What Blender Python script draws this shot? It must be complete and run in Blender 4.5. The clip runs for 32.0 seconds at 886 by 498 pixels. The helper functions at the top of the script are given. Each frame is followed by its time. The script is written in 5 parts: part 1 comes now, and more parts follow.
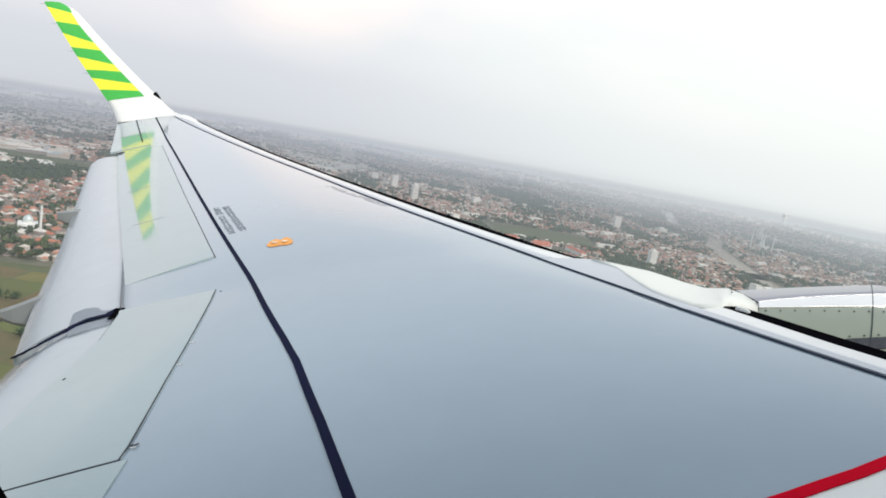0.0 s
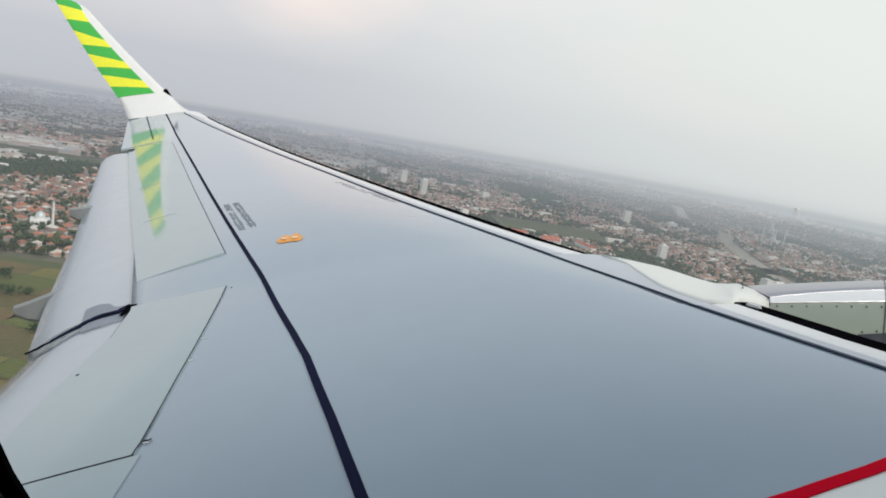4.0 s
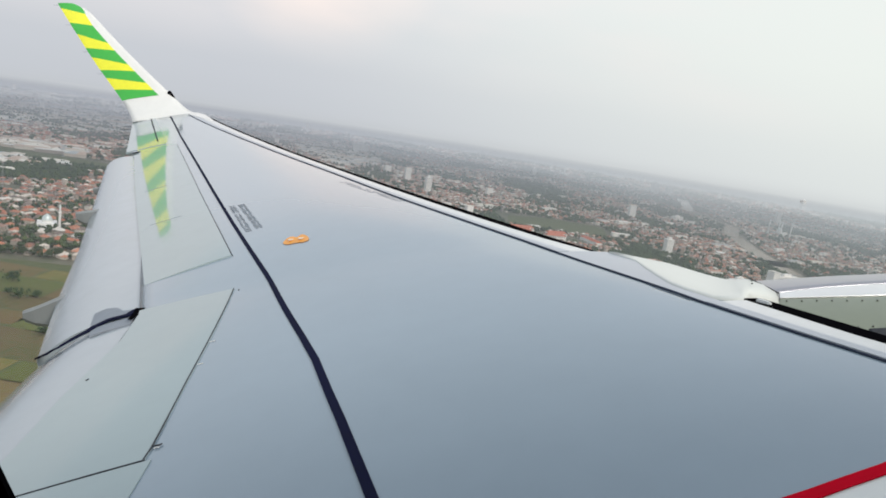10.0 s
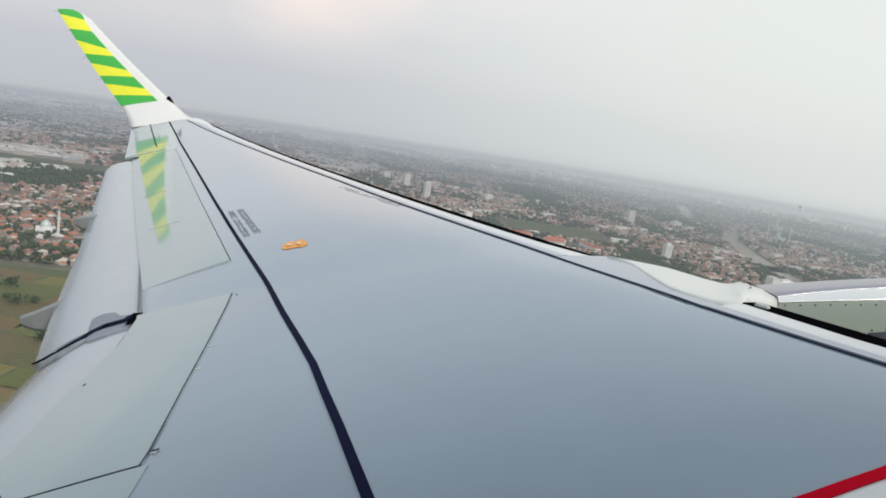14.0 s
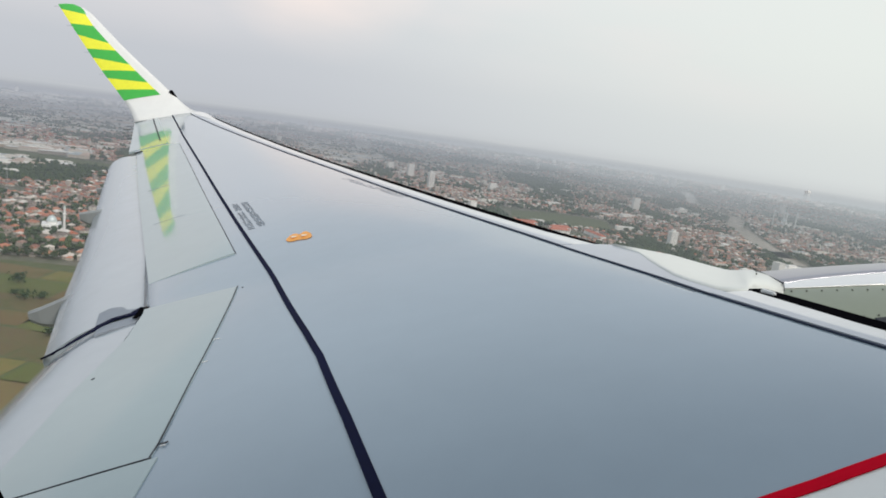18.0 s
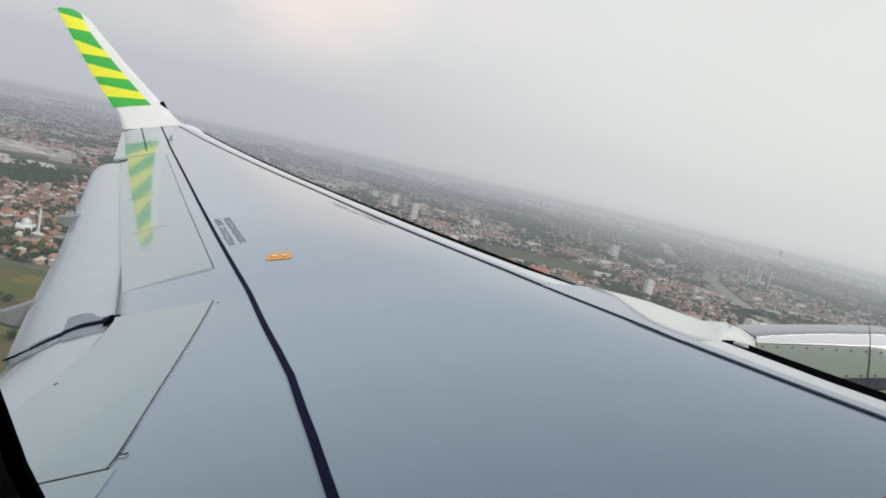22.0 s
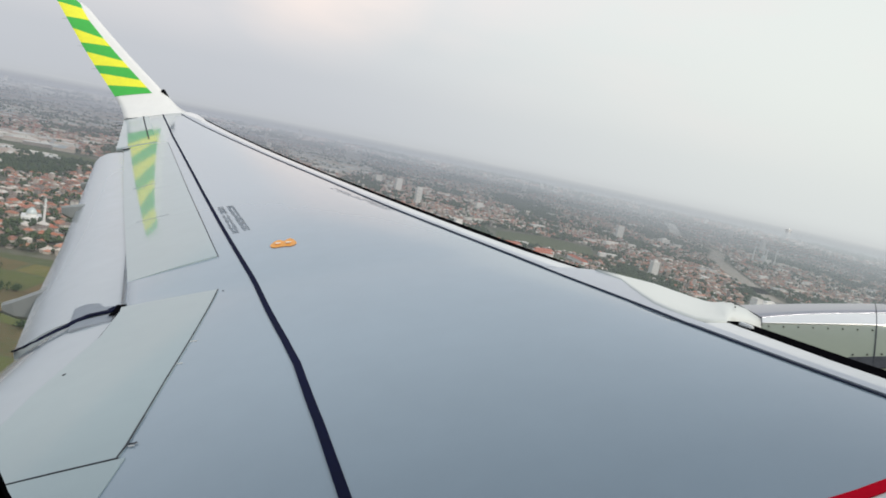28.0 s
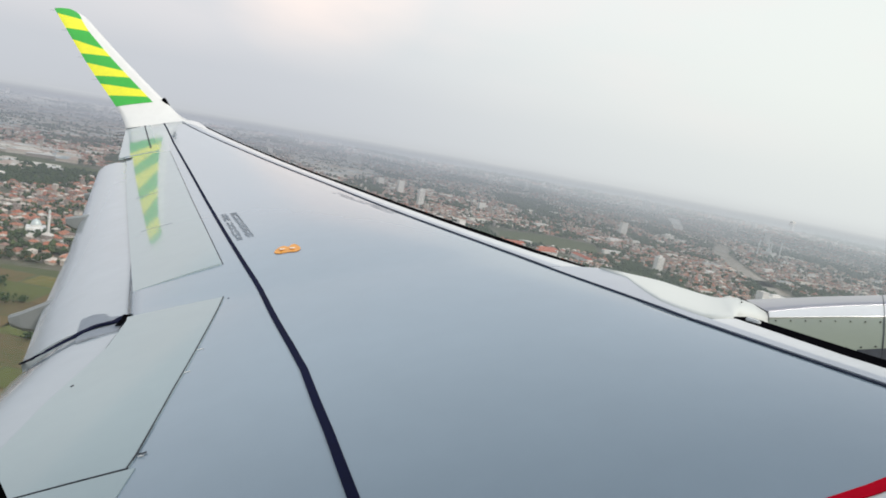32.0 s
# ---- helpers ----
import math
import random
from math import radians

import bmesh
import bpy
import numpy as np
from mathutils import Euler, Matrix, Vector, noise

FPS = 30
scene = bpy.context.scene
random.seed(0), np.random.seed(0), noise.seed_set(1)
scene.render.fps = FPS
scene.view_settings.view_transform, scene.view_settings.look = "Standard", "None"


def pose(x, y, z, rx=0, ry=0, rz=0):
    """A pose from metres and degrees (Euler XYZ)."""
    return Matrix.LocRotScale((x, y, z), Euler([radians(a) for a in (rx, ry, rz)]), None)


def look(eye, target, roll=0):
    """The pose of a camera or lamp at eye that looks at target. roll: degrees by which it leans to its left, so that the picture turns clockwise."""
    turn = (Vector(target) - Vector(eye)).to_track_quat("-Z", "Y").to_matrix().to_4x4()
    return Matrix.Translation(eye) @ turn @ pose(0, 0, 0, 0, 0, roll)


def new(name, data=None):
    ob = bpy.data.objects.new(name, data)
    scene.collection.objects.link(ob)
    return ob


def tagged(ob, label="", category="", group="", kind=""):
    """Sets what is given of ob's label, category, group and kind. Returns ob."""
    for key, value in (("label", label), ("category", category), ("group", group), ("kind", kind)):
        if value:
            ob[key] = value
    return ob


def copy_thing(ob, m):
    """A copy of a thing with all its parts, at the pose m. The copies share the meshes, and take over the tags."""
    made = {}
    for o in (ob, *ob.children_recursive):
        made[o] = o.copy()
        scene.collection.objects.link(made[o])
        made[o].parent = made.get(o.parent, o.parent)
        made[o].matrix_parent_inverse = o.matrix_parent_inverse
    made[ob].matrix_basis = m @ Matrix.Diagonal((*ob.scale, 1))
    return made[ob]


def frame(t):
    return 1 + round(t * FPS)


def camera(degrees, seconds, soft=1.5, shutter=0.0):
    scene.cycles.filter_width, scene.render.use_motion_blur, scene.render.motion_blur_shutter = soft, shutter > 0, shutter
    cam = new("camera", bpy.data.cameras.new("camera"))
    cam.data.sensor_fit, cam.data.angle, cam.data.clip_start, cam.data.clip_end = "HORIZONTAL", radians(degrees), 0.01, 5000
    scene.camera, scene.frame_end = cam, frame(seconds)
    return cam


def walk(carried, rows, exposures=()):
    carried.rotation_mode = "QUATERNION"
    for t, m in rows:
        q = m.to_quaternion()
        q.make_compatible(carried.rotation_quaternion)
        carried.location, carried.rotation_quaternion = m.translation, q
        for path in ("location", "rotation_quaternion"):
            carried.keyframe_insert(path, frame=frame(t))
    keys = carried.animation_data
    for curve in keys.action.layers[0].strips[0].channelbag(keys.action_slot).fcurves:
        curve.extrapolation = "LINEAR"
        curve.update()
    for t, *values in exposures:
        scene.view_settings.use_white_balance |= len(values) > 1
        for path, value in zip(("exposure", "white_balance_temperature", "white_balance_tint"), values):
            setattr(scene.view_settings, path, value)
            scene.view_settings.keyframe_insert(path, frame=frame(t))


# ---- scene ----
cam = camera(67.0, 32.0, soft=1.75)
# seconds, metres x y z, degrees rx ry rz
PATH = [
    (0.0, 0.0119, -0.0236, 229.9940, 79.59, -9.91, -5.00),
    (0.5, 0.0059, -0.0128, 229.9908, 80.24, -9.94, -5.03),
    (1.0, 0.0021, -0.0105, 229.9970, 79.37, -9.51, -4.97),
    (1.5, 0.0007, -0.0179, 229.9942, 80.08, -10.06, -4.95),
    (2.0, -0.0101, -0.0070, 230.0016, 79.51, -9.83, -4.83),
    (2.5, -0.0092, -0.0055, 230.0034, 78.50, -9.12, -4.59),
    (3.0, -0.0059, -0.0088, 230.0020, 78.76, -9.07, -4.38),
    (3.5, 0.0062, -0.0187, 229.9983, 78.96, -9.66, -4.35),
    (5.5, 0.0108, -0.0306, 230.0052, 79.16, -9.30, -3.92),
    (6.0, 0.0033, -0.0172, 230.0052, 79.19, -9.25, -4.24),
    (6.5, -0.0031, -0.0164, 230.0040, 79.63, -10.23, -4.04),
    (7.0, -0.0072, -0.0261, 230.0050, 80.37, -11.34, -4.17),
    (7.5, -0.0017, -0.0265, 230.0048, 79.75, -11.00, -4.24),
    (8.0, 0.0007, -0.0209, 230.0050, 78.06, -10.03, -4.24),
    (8.5, 0.0086, -0.0281, 230.0085, 78.16, -9.24, -4.28),
    (9.0, 0.0150, -0.0261, 230.0090, 77.24, -8.10, -4.14),
    (9.5, 0.0133, -0.0207, 230.0123, 79.12, -9.18, -4.38),
    (10.0, -0.0014, -0.0118, 230.0124, 78.74, -8.72, -3.96),
    (10.5, 0.0013, -0.0192, 230.0099, 79.77, -9.99, -4.12),
    (11.0, 0.0033, -0.0176, 230.0123, 79.56, -9.61, -4.42),
    (11.5, 0.0047, -0.0267, 230.0118, 79.77, -9.37, -4.40),
    (12.0, -0.0032, -0.0145, 230.0163, 79.76, -9.57, -4.39),
    (12.5, 0.0013, -0.0137, 230.0158, 79.75, -9.61, -4.14),
    (13.0, 0.0049, -0.0160, 230.0147, 79.31, -8.99, -4.19),
    (13.5, 0.0114, -0.0223, 230.0060, 78.17, -8.17, -3.65),
    (14.0, 0.0037, -0.0103, 230.0049, 79.24, -8.71, -4.05),
    (14.5, -0.0007, -0.0152, 230.0083, 80.10, -9.47, -4.13),
    (16.5, 0.0035, -0.0081, 230.0078, 79.48, -8.58, -4.05),
    (17.0, 0.0064, -0.0116, 230.0085, 79.44, -8.19, -4.18),
    (17.5, 0.0082, -0.0123, 230.0079, 78.95, -7.47, -4.09),
    (18.0, 0.0056, -0.0084, 230.0064, 78.35, -7.88, -3.79),
    (18.5, 0.0026, -0.0148, 230.0011, 78.84, -9.24, -3.41),
    (19.0, -0.0007, -0.0150, 230.0020, 79.20, -9.76, -3.39),
    (19.5, -0.0085, -0.0126, 230.0000, 78.85, -10.25, -3.20),
    (20.0, -0.0077, -0.0167, 229.9967, 79.71, -11.34, -3.69),
    (20.5, -0.0083, -0.0208, 229.9925, 79.80, -11.17, -3.69),
    (21.0, -0.0107, -0.0151, 229.9948, 81.37, -12.43, -4.59),
    (21.5, -0.0064, -0.0223, 229.9913, 81.13, -12.23, -4.86),
    (22.0, -0.0061, -0.0240, 229.9894, 81.37, -12.48, -4.79),
    (22.5, -0.0006, -0.0257, 229.9906, 80.45, -11.92, -4.44),
    (23.0, -0.0075, -0.0119, 229.9913, 80.20, -11.39, -4.81),
    (23.5, -0.0021, -0.0159, 229.9888, 80.60, -11.72, -4.66),
    (24.0, 0.0025, -0.0181, 229.9891, 80.01, -11.28, -4.70),
    (24.5, 0.0030, -0.0223, 229.9921, 79.94, -11.55, -4.82),
    (25.0, -0.0012, -0.0111, 229.9900, 80.00, -11.46, -4.98),
    (25.5, -0.0012, -0.0131, 229.9892, 79.94, -11.48, -4.75),
    (26.0, 0.0001, -0.0170, 229.9912, 79.71, -11.14, -4.86),
    (26.5, -0.0008, -0.0166, 229.9976, 79.55, -11.16, -4.87),
    (28.5, -0.0014, -0.0147, 230.0014, 80.08, -11.56, -4.49),
    (29.0, -0.0022, -0.0141, 230.0067, 80.40, -11.20, -4.34),
    (29.5, -0.0070, -0.0108, 230.0027, 81.08, -11.45, -4.54),
    (30.0, -0.0063, -0.0127, 229.9998, 80.31, -10.40, -4.87),
    (30.5, -0.0087, -0.0145, 229.9986, 80.53, -11.01, -4.29),
    (31.0, -0.0041, -0.0178, 229.9995, 80.94, -11.44, -4.09),
    (31.5, -0.0094, -0.0011, 230.0085, 79.04, -10.20, -4.09),
    (32.0, -0.0037, -0.0113, 230.0055, 79.98, -10.06, -4.47),
]
walk(cam, [(t, pose(*r)) for t, *r in PATH],
     exposures=[(0, 0.31), (1, 0.0), (2, -0.08), (3, -0.07), (6, 0.12), (7, -0.01), (8, 0.02), (10, 0.07), (12, -0.02), (14, -0.01), (20, -0.01), (21, -0.07), (22, -0.09), (24, -0.03), (26, 0.03), (29, 0.0), (31, 0.0), (32, 0.1)])

# ---- world and sun ----
H = 230.0                                   # the eye over the ground
SUN_EL, SUN_AZ = radians(42), radians(138)   # azimuth from +y towards +x
world = bpy.data.worlds.new("hazy_sky")
scene.world = world
world.use_nodes = True
wn, wl = world.node_tree.nodes, world.node_tree.links
wn.clear()


def wnode(kind, **kw):
    n = wn.new(kind)
    for k, v in kw.items():
        if k == "op":
            n.operation = v
        elif k == "blend":
            n.blend_type = v
        else:
            n.inputs[int(k[1:])].default_value = v
    return n


def wlink(a, i, b, j):
    wl.new(a.outputs[i], b.inputs[j])


w_out, w_bg = wnode("ShaderNodeOutputWorld"), wnode("ShaderNodeBackground")
w_sky = wnode("ShaderNodeTexSky")
w_sky.sky_type, w_sky.sun_disc = "NISHITA", False
w_sky.sun_elevation, w_sky.sun_rotation = SUN_EL, SUN_AZ
w_sky.air_density, w_sky.dust_density = 1.6, 6.0
w_tc, w_sep = wnode("ShaderNodeTexCoord"), wnode("ShaderNodeSeparateXYZ")
wlink(w_tc, 0, w_sep, 0)
w_floor, w_flat = wnode("ShaderNodeMath", op="MAXIMUM", i1=0.012), wnode("ShaderNodeCombineXYZ")   # the sky's own light runs on into the haze under the horizon
wlink(w_sep, 2, w_floor, 0)
wlink(w_sep, 0, w_flat, 0)
wlink(w_sep, 1, w_flat, 1)
wlink(w_floor, 0, w_flat, 2)
wlink(w_flat, 0, w_sky, 0)
w_el = wnode("ShaderNodeMapRange", i1=-0.02, i2=0.55)        # height over the horizon
wlink(w_sep, 2, w_el, 0)
w_ramp = wnode("ShaderNodeValToRGB")
w_ramp.color_ramp.interpolation = "EASE"
for i, (p, c) in enumerate(((0.0, (0.54, 0.567, 0.61, 1)), (0.08, (0.56, 0.586, 0.63, 1)), (0.2, (0.61, 0.632, 0.675, 1)), (0.45, (0.745, 0.75, 0.775, 1)), (1.0, (0.76, 0.765, 0.78, 1)))):
    e = w_ramp.color_ramp.elements[i] if i < 2 else w_ramp.color_ramp.elements.new(p)
    e.position, e.color = p, c
wlink(w_el, 0, w_ramp, 0)
# the haze glows towards the veiled sun
w_dot = wnode("ShaderNodeVectorMath", op="DOT_PRODUCT")
w_dot.inputs[1].default_value = (math.sin(radians(62)) * 0.93, math.cos(radians(62)) * 0.93, 0.36)
wlink(w_tc, 0, w_dot, 0)
w_glow = wnode("ShaderNodeMapRange", i1=0.2, i2=1.05)
w_glow.interpolation_type = "SMOOTHSTEP"
wlink(w_dot, 1, w_glow, 0)
w_mix = wnode("ShaderNodeMixRGB", i2=(0.80, 0.84, 0.80, 1))
w_low = wnode("ShaderNodeMapRange", i1=-0.02, i2=0.13, i3=0.7)
wlink(w_sep, 2, w_low, 0)
w_gl = wnode("ShaderNodeMath", op="MULTIPLY")
wlink(w_glow, 0, w_gl, 0)
wlink(w_low, 0, w_gl, 1)
wlink(w_gl, 0, w_mix, 0)
wlink(w_ramp, 0, w_mix, 1)
# soft cloud banks, faintly rosy
w_map = wnode("ShaderNodeMapping")
w_map.inputs[3].default_value = (1.6, 1.6, 5.0)
w_noise = wnode("ShaderNodeTexNoise", i2=1.7, i3=4.0)
wlink(w_tc, 0, w_map, 0)
wlink(w_map, 0, w_noise, 0)
w_cl = wnode("ShaderNodeMapRange", i1=0.42, i2=0.68, i4=0.65)
wlink(w_noise, 0, w_cl, 0)
w_high = wnode("ShaderNodeMapRange", i1=0.03, i2=0.2)
wlink(w_sep, 2, w_high, 0)
w_clm = wnode("ShaderNodeMath", op="MULTIPLY")
wlink(w_cl, 0, w_clm, 0)
wlink(w_high, 0, w_clm, 1)
w_mix2 = wnode("ShaderNodeMixRGB", i2=(0.86, 0.78, 0.77, 1))
wlink(w_clm, 0, w_mix2, 0)
wlink(w_mix, 0, w_mix2, 1)
w_bank = wnode("ShaderNodeVectorMath", op="DOT_PRODUCT")          # a rosy cloud bank low over the wing tip
w_bank.inputs[1].default_value = (-0.12, 0.968, 0.218)
wlink(w_tc, 0, w_bank, 0)
w_bk = wnode("ShaderNodeMapRange", i1=0.982, i2=1.0, i4=0.85)
w_bk.interpolation_type = "SMOOTHSTEP"
wlink(w_bank, 1, w_bk, 0)
w_bn = wnode("ShaderNodeMapRange", i1=0.3, i2=0.6, i3=0.35)
wlink(w_noise, 0, w_bn, 0)
w_bm = wnode("ShaderNodeMath", op="MULTIPLY")
wlink(w_bk, 0, w_bm, 0)
wlink(w_bn, 0, w_bm, 1)
w_mix3 = wnode("ShaderNodeMixRGB", i2=(0.99, 0.85, 0.79, 1))
wlink(w_bm, 0, w_mix3, 0)
wlink(w_mix2, 0, w_mix3, 1)
# a cloud sheet hangs over it all from some twenty degrees up, bluer and darker, with a soft uneven edge
w_tilt = wnode("ShaderNodeMath", op="MULTIPLY_ADD", i1=-0.17, i2=-0.345)
wlink(w_sep, 0, w_tilt, 0)
w_over = wnode("ShaderNodeMath", op="ADD")
wlink(w_sep, 2, w_over, 0)
wlink(w_tilt, 0, w_over, 1)
w_frill = wnode("ShaderNodeMath", op="MULTIPLY_ADD", i1=0.05, i2=-0.025)
wlink(w_noise, 0, w_frill, 0)
w_edge = wnode("ShaderNodeMath", op="ADD")
wlink(w_over, 0, w_edge, 0)
wlink(w_frill, 0, w_edge, 1)
w_sheet = wnode("ShaderNodeMapRange", i1=-0.012, i2=0.016)
w_sheet.interpolation_type = "SMOOTHSTEP"
wlink(w_edge, 0, w_sheet, 0)
w_deck = wnode("ShaderNodeValToRGB")
for i, (p, c) in enumerate(((0.0, (0.63, 0.673, 0.72, 1)), (1.0, (0.53, 0.583, 0.63, 1)))):
    w_deck.color_ramp.elements[i].position, w_deck.color_ramp.elements[i].color = p, c
w_rise = wnode("ShaderNodeMapRange", i1=0.0, i2=0.3)
wlink(w_edge, 0, w_rise, 0)
wlink(w_rise, 0, w_deck, 0)
w_mix4 = wnode("ShaderNodeMixRGB")
wlink(w_sheet, 0, w_mix4, 0)
wlink(w_mix3, 0, w_mix4, 1)
wlink(w_deck, 0, w_mix4, 2)
w_ss = wnode("ShaderNodeVectorMath", op="SCALE")
w_ss.inputs[3].default_value = 0.012
wlink(w_sky, 0, w_ss, 0)
w_add = wnode("ShaderNodeMixRGB", blend="ADD", i0=1.0)
wlink(w_mix4, 0, w_add, 1)
wlink(w_ss, 0, w_add, 2)
wlink(w_add, 0, w_bg, 0)
wlink(w_bg, 0, w_out, 0)

sun_data = bpy.data.lights.new("sun", "SUN")
sun_data.energy, sun_data.angle, sun_data.color = 2.0, radians(12), (1.0, 0.93, 0.84)
sun = new("sun", sun_data)
sun.matrix_world = look((math.sin(SUN_AZ) * math.cos(SUN_EL) * 300, math.cos(SUN_AZ) * math.cos(SUN_EL) * 300, 600), (0, 0, 600 - 300 * math.sin(SUN_EL)))


# ---- materials ----
def material(name, colours, rough=0.5, metal=0.0, scale=1.0, fine=12.0, bump=0.0, coat=0.0, glaze=0.08, island=(), objects=(), spec=0.5, patch=0.5, stretch=None):
    """colours: two or more tones mixed by a broad and a fine noise; island, objects: tones picked piece by piece."""
    m = bpy.data.materials.new(name)
    m.use_nodes = True
    n, l = m.node_tree.nodes, m.node_tree.links
    b = n["Principled BSDF"]
    tc = n.new("ShaderNodeTexCoord")
    src = tc.outputs["Object"]
    if stretch:
        mp = n.new("ShaderNodeMapping")
        mp.inputs[3].default_value = stretch
        l.new(src, mp.inputs[0])
        src = mp.outputs[0]
    big, small = n.new("ShaderNodeTexNoise"), n.new("ShaderNodeTexNoise")
    for t, s in ((big, scale), (small, fine)):
        t.inputs["Scale"].default_value, t.inputs["Detail"].default_value = s, 5.0
        l.new(src, t.inputs[0])
    mix = n.new("ShaderNodeMix")
    mix.inputs[0].default_value = 1 - patch
    l.new(big.outputs[0], mix.inputs[2])
    l.new(small.outputs[0], mix.inputs[3])
    ramp = n.new("ShaderNodeValToRGB")
    els = ramp.color_ramp.elements
    for i, c in enumerate(colours):
        p = 0.34 + 0.32 * i / max(1, len(colours) - 1)
        e = els[i] if i < 2 else els.new(p)
        e.position, e.color = p, (*c, 1)
    l.new(mix.outputs[0], ramp.inputs[0])
    out = ramp.outputs[0]
    tones = island or objects
    if tones:
        pick = n.new("ShaderNodeValToRGB")
        pick.color_ramp.interpolation = "CONSTANT"
        pe = pick.color_ramp.elements
        for i, c in enumerate(tones):
            e = pe[i] if i < 2 else pe.new(i / len(tones))
            e.position, e.color = i / len(tones), (*c, 1)
        if island:
            g = n.new("ShaderNodeNewGeometry")
            l.new(g.outputs["Random Per Island"], pick.inputs[0])
        else:
            g = n.new("ShaderNodeObjectInfo")
            l.new(g.outputs["Random"], pick.inputs[0])
        mm = n.new("ShaderNodeMixRGB")
        mm.blend_type = "MULTIPLY"
        mm.inputs[0].default_value = 1.0
        l.new(pick.outputs[0], mm.inputs[1])
        l.new(out, mm.inputs[2])
        out = mm.outputs[0]
    l.new(out, b.inputs["Base Color"])
    b.inputs["Roughness"].default_value, b.inputs["Metallic"].default_value = rough, metal
    b.inputs["Specular IOR Level"].default_value = spec
    b.inputs["Coat Weight"].default_value = coat
    b.inputs["Coat Roughness"].default_value = glaze
    rr = n.new("ShaderNodeMapRange")
    rr.inputs[3].default_value, rr.inputs[4].default_value = rough * 0.8, min(1, rough * 1.2)
    l.new(mix.outputs[0], rr.inputs[0])
    l.new(rr.outputs[0], b.inputs["Roughness"])
    if bump:
        bp = n.new("ShaderNodeBump")
        bp.inputs["Strength"].default_value, bp.inputs["Distance"].default_value = bump, 0.01
        l.new(small.outputs[0], bp.inputs["Height"])
        l.new(bp.outputs[0], b.inputs["Normal"])
    return m


def around(c, d=0.08):
    return tuple(v * (1 - d) for v in c), tuple(min(1, v * (1 + d)) for v in c)


M_SKIN = material("wing_skin_paint", around((0.247, 0.322, 0.39), 0.05), rough=0.18, scale=0.5, fine=5, coat=1.0, patch=0.75)
M_PANEL = material("control_panel_paint", around((0.335, 0.415, 0.435), 0.04), rough=0.04, scale=0.7, fine=6, coat=0.35, patch=0.75)
M_FLAP = material("flap_paint", around((0.365, 0.42, 0.465), 0.05), rough=0.22, scale=0.8, fine=7, coat=0.9, glaze=0.12, patch=0.7)
M_TRACK = material("track_fairing_paint", around((0.27, 0.29, 0.295), 0.06), rough=0.35, scale=1.2, fine=9)
M_STEP = material("slat_rear_paint", around((0.43, 0.465, 0.52), 0.05), rough=0.3, scale=1.5, fine=9, coat=0.2)
M_LINE = material("dark_blue_sealant", around((0.025, 0.034, 0.06), 0.2), rough=0.7, scale=3, fine=25, spec=0.1)
M_SLAT = material("slat_paint", around((0.68, 0.70, 0.71), 0.05), rough=0.25, scale=1.5, fine=9, coat=0.2)
M_WHITE = material("white_gloss_paint", around((0.80, 0.805, 0.785), 0.03), rough=0.2, scale=1.2, fine=8, coat=0.3)
M_BLACK = material("matt_black", around((0.004, 0.004, 0.005), 0.3), rough=0.95, scale=4, fine=30, spec=0.0)
M_REVEAL = material("window_trim_plastic", around((0.46, 0.49, 0.47), 0.06), rough=0.6, scale=6, fine=40)
M_NAVY = material("navy_line_paint", around((0.006, 0.008, 0.030), 0.2), rough=0.8, scale=3, fine=25, spec=0.08)
M_SEAM = material("dark_joint", around((0.06, 0.065, 0.075), 0.25), rough=0.85, scale=3, fine=25, spec=0.1)
M_RED = material("red_line_paint", around((0.58, 0.001, 0.018), 0.1), rough=0.7, scale=3, fine=20, spec=0.03)
M_GREEN = material("green_stripe_paint", around((0.05, 0.46, 0.055), 0.06), rough=0.22, scale=2, fine=12, coat=0.3)
M_YELLOW = material("yellow_stripe_paint", around((0.88, 0.88, 0.03), 0.05), rough=0.22, scale=2, fine=12, coat=0.3)
M_ORANGE = material("orange_marking_paint", around((0.85, 0.36, 0.05), 0.08), rough=0.4, scale=8, fine=40)
M_SEAL = material("seal_plate_paint", around((0.265, 0.295, 0.34), 0.08), rough=0.6, scale=3, fine=20, spec=0.25)
M_PEACH = material("pale_marking_paint", around((0.86, 0.70, 0.52), 0.05), rough=0.4, scale=8, fine=40)
M_TEXT = material("stencil_paint", around((0.12, 0.13, 0.16), 0.2), rough=0.7, scale=9, fine=60)
M_COWL = material("engine_cowl_paint", around((0.23, 0.26, 0.195), 0.05), rough=0.30, metal=0.25, scale=1.2, fine=8, coat=0.8)
M_BARE = material("bare_metal_skin", around((0.42, 0.42, 0.46), 0.05), rough=0.3, metal=0.7, scale=1.5, fine=10)
M_FAIR = material("fairing_paint", around((0.65, 0.675, 0.65), 0.04), rough=0.3, scale=1.5, fine=9, coat=0.3)
M_GLEAM = material("highlight_metal", around((0.90, 0.90, 0.89), 0.03), rough=0.24, metal=0.6, scale=2, fine=12)
M_RIVET = material("rivet_metal", around((0.17, 0.18, 0.16), 0.2), rough=0.5, metal=0.3, scale=9, fine=60)

# ---- helpers for building ----
Q = [0.96868, 0.00727, 0.24819, 0.0, 0.99957, -0.0293, -0.2483, 0.02838, 0.96827]
AIR = Matrix(((Q[0], Q[3], Q[6], 0), (Q[1], Q[4], Q[7], 0), (Q[2], Q[5], Q[8], H), (0, 0, 0, 1)))   # the climbing airliner, nose up 14 degrees


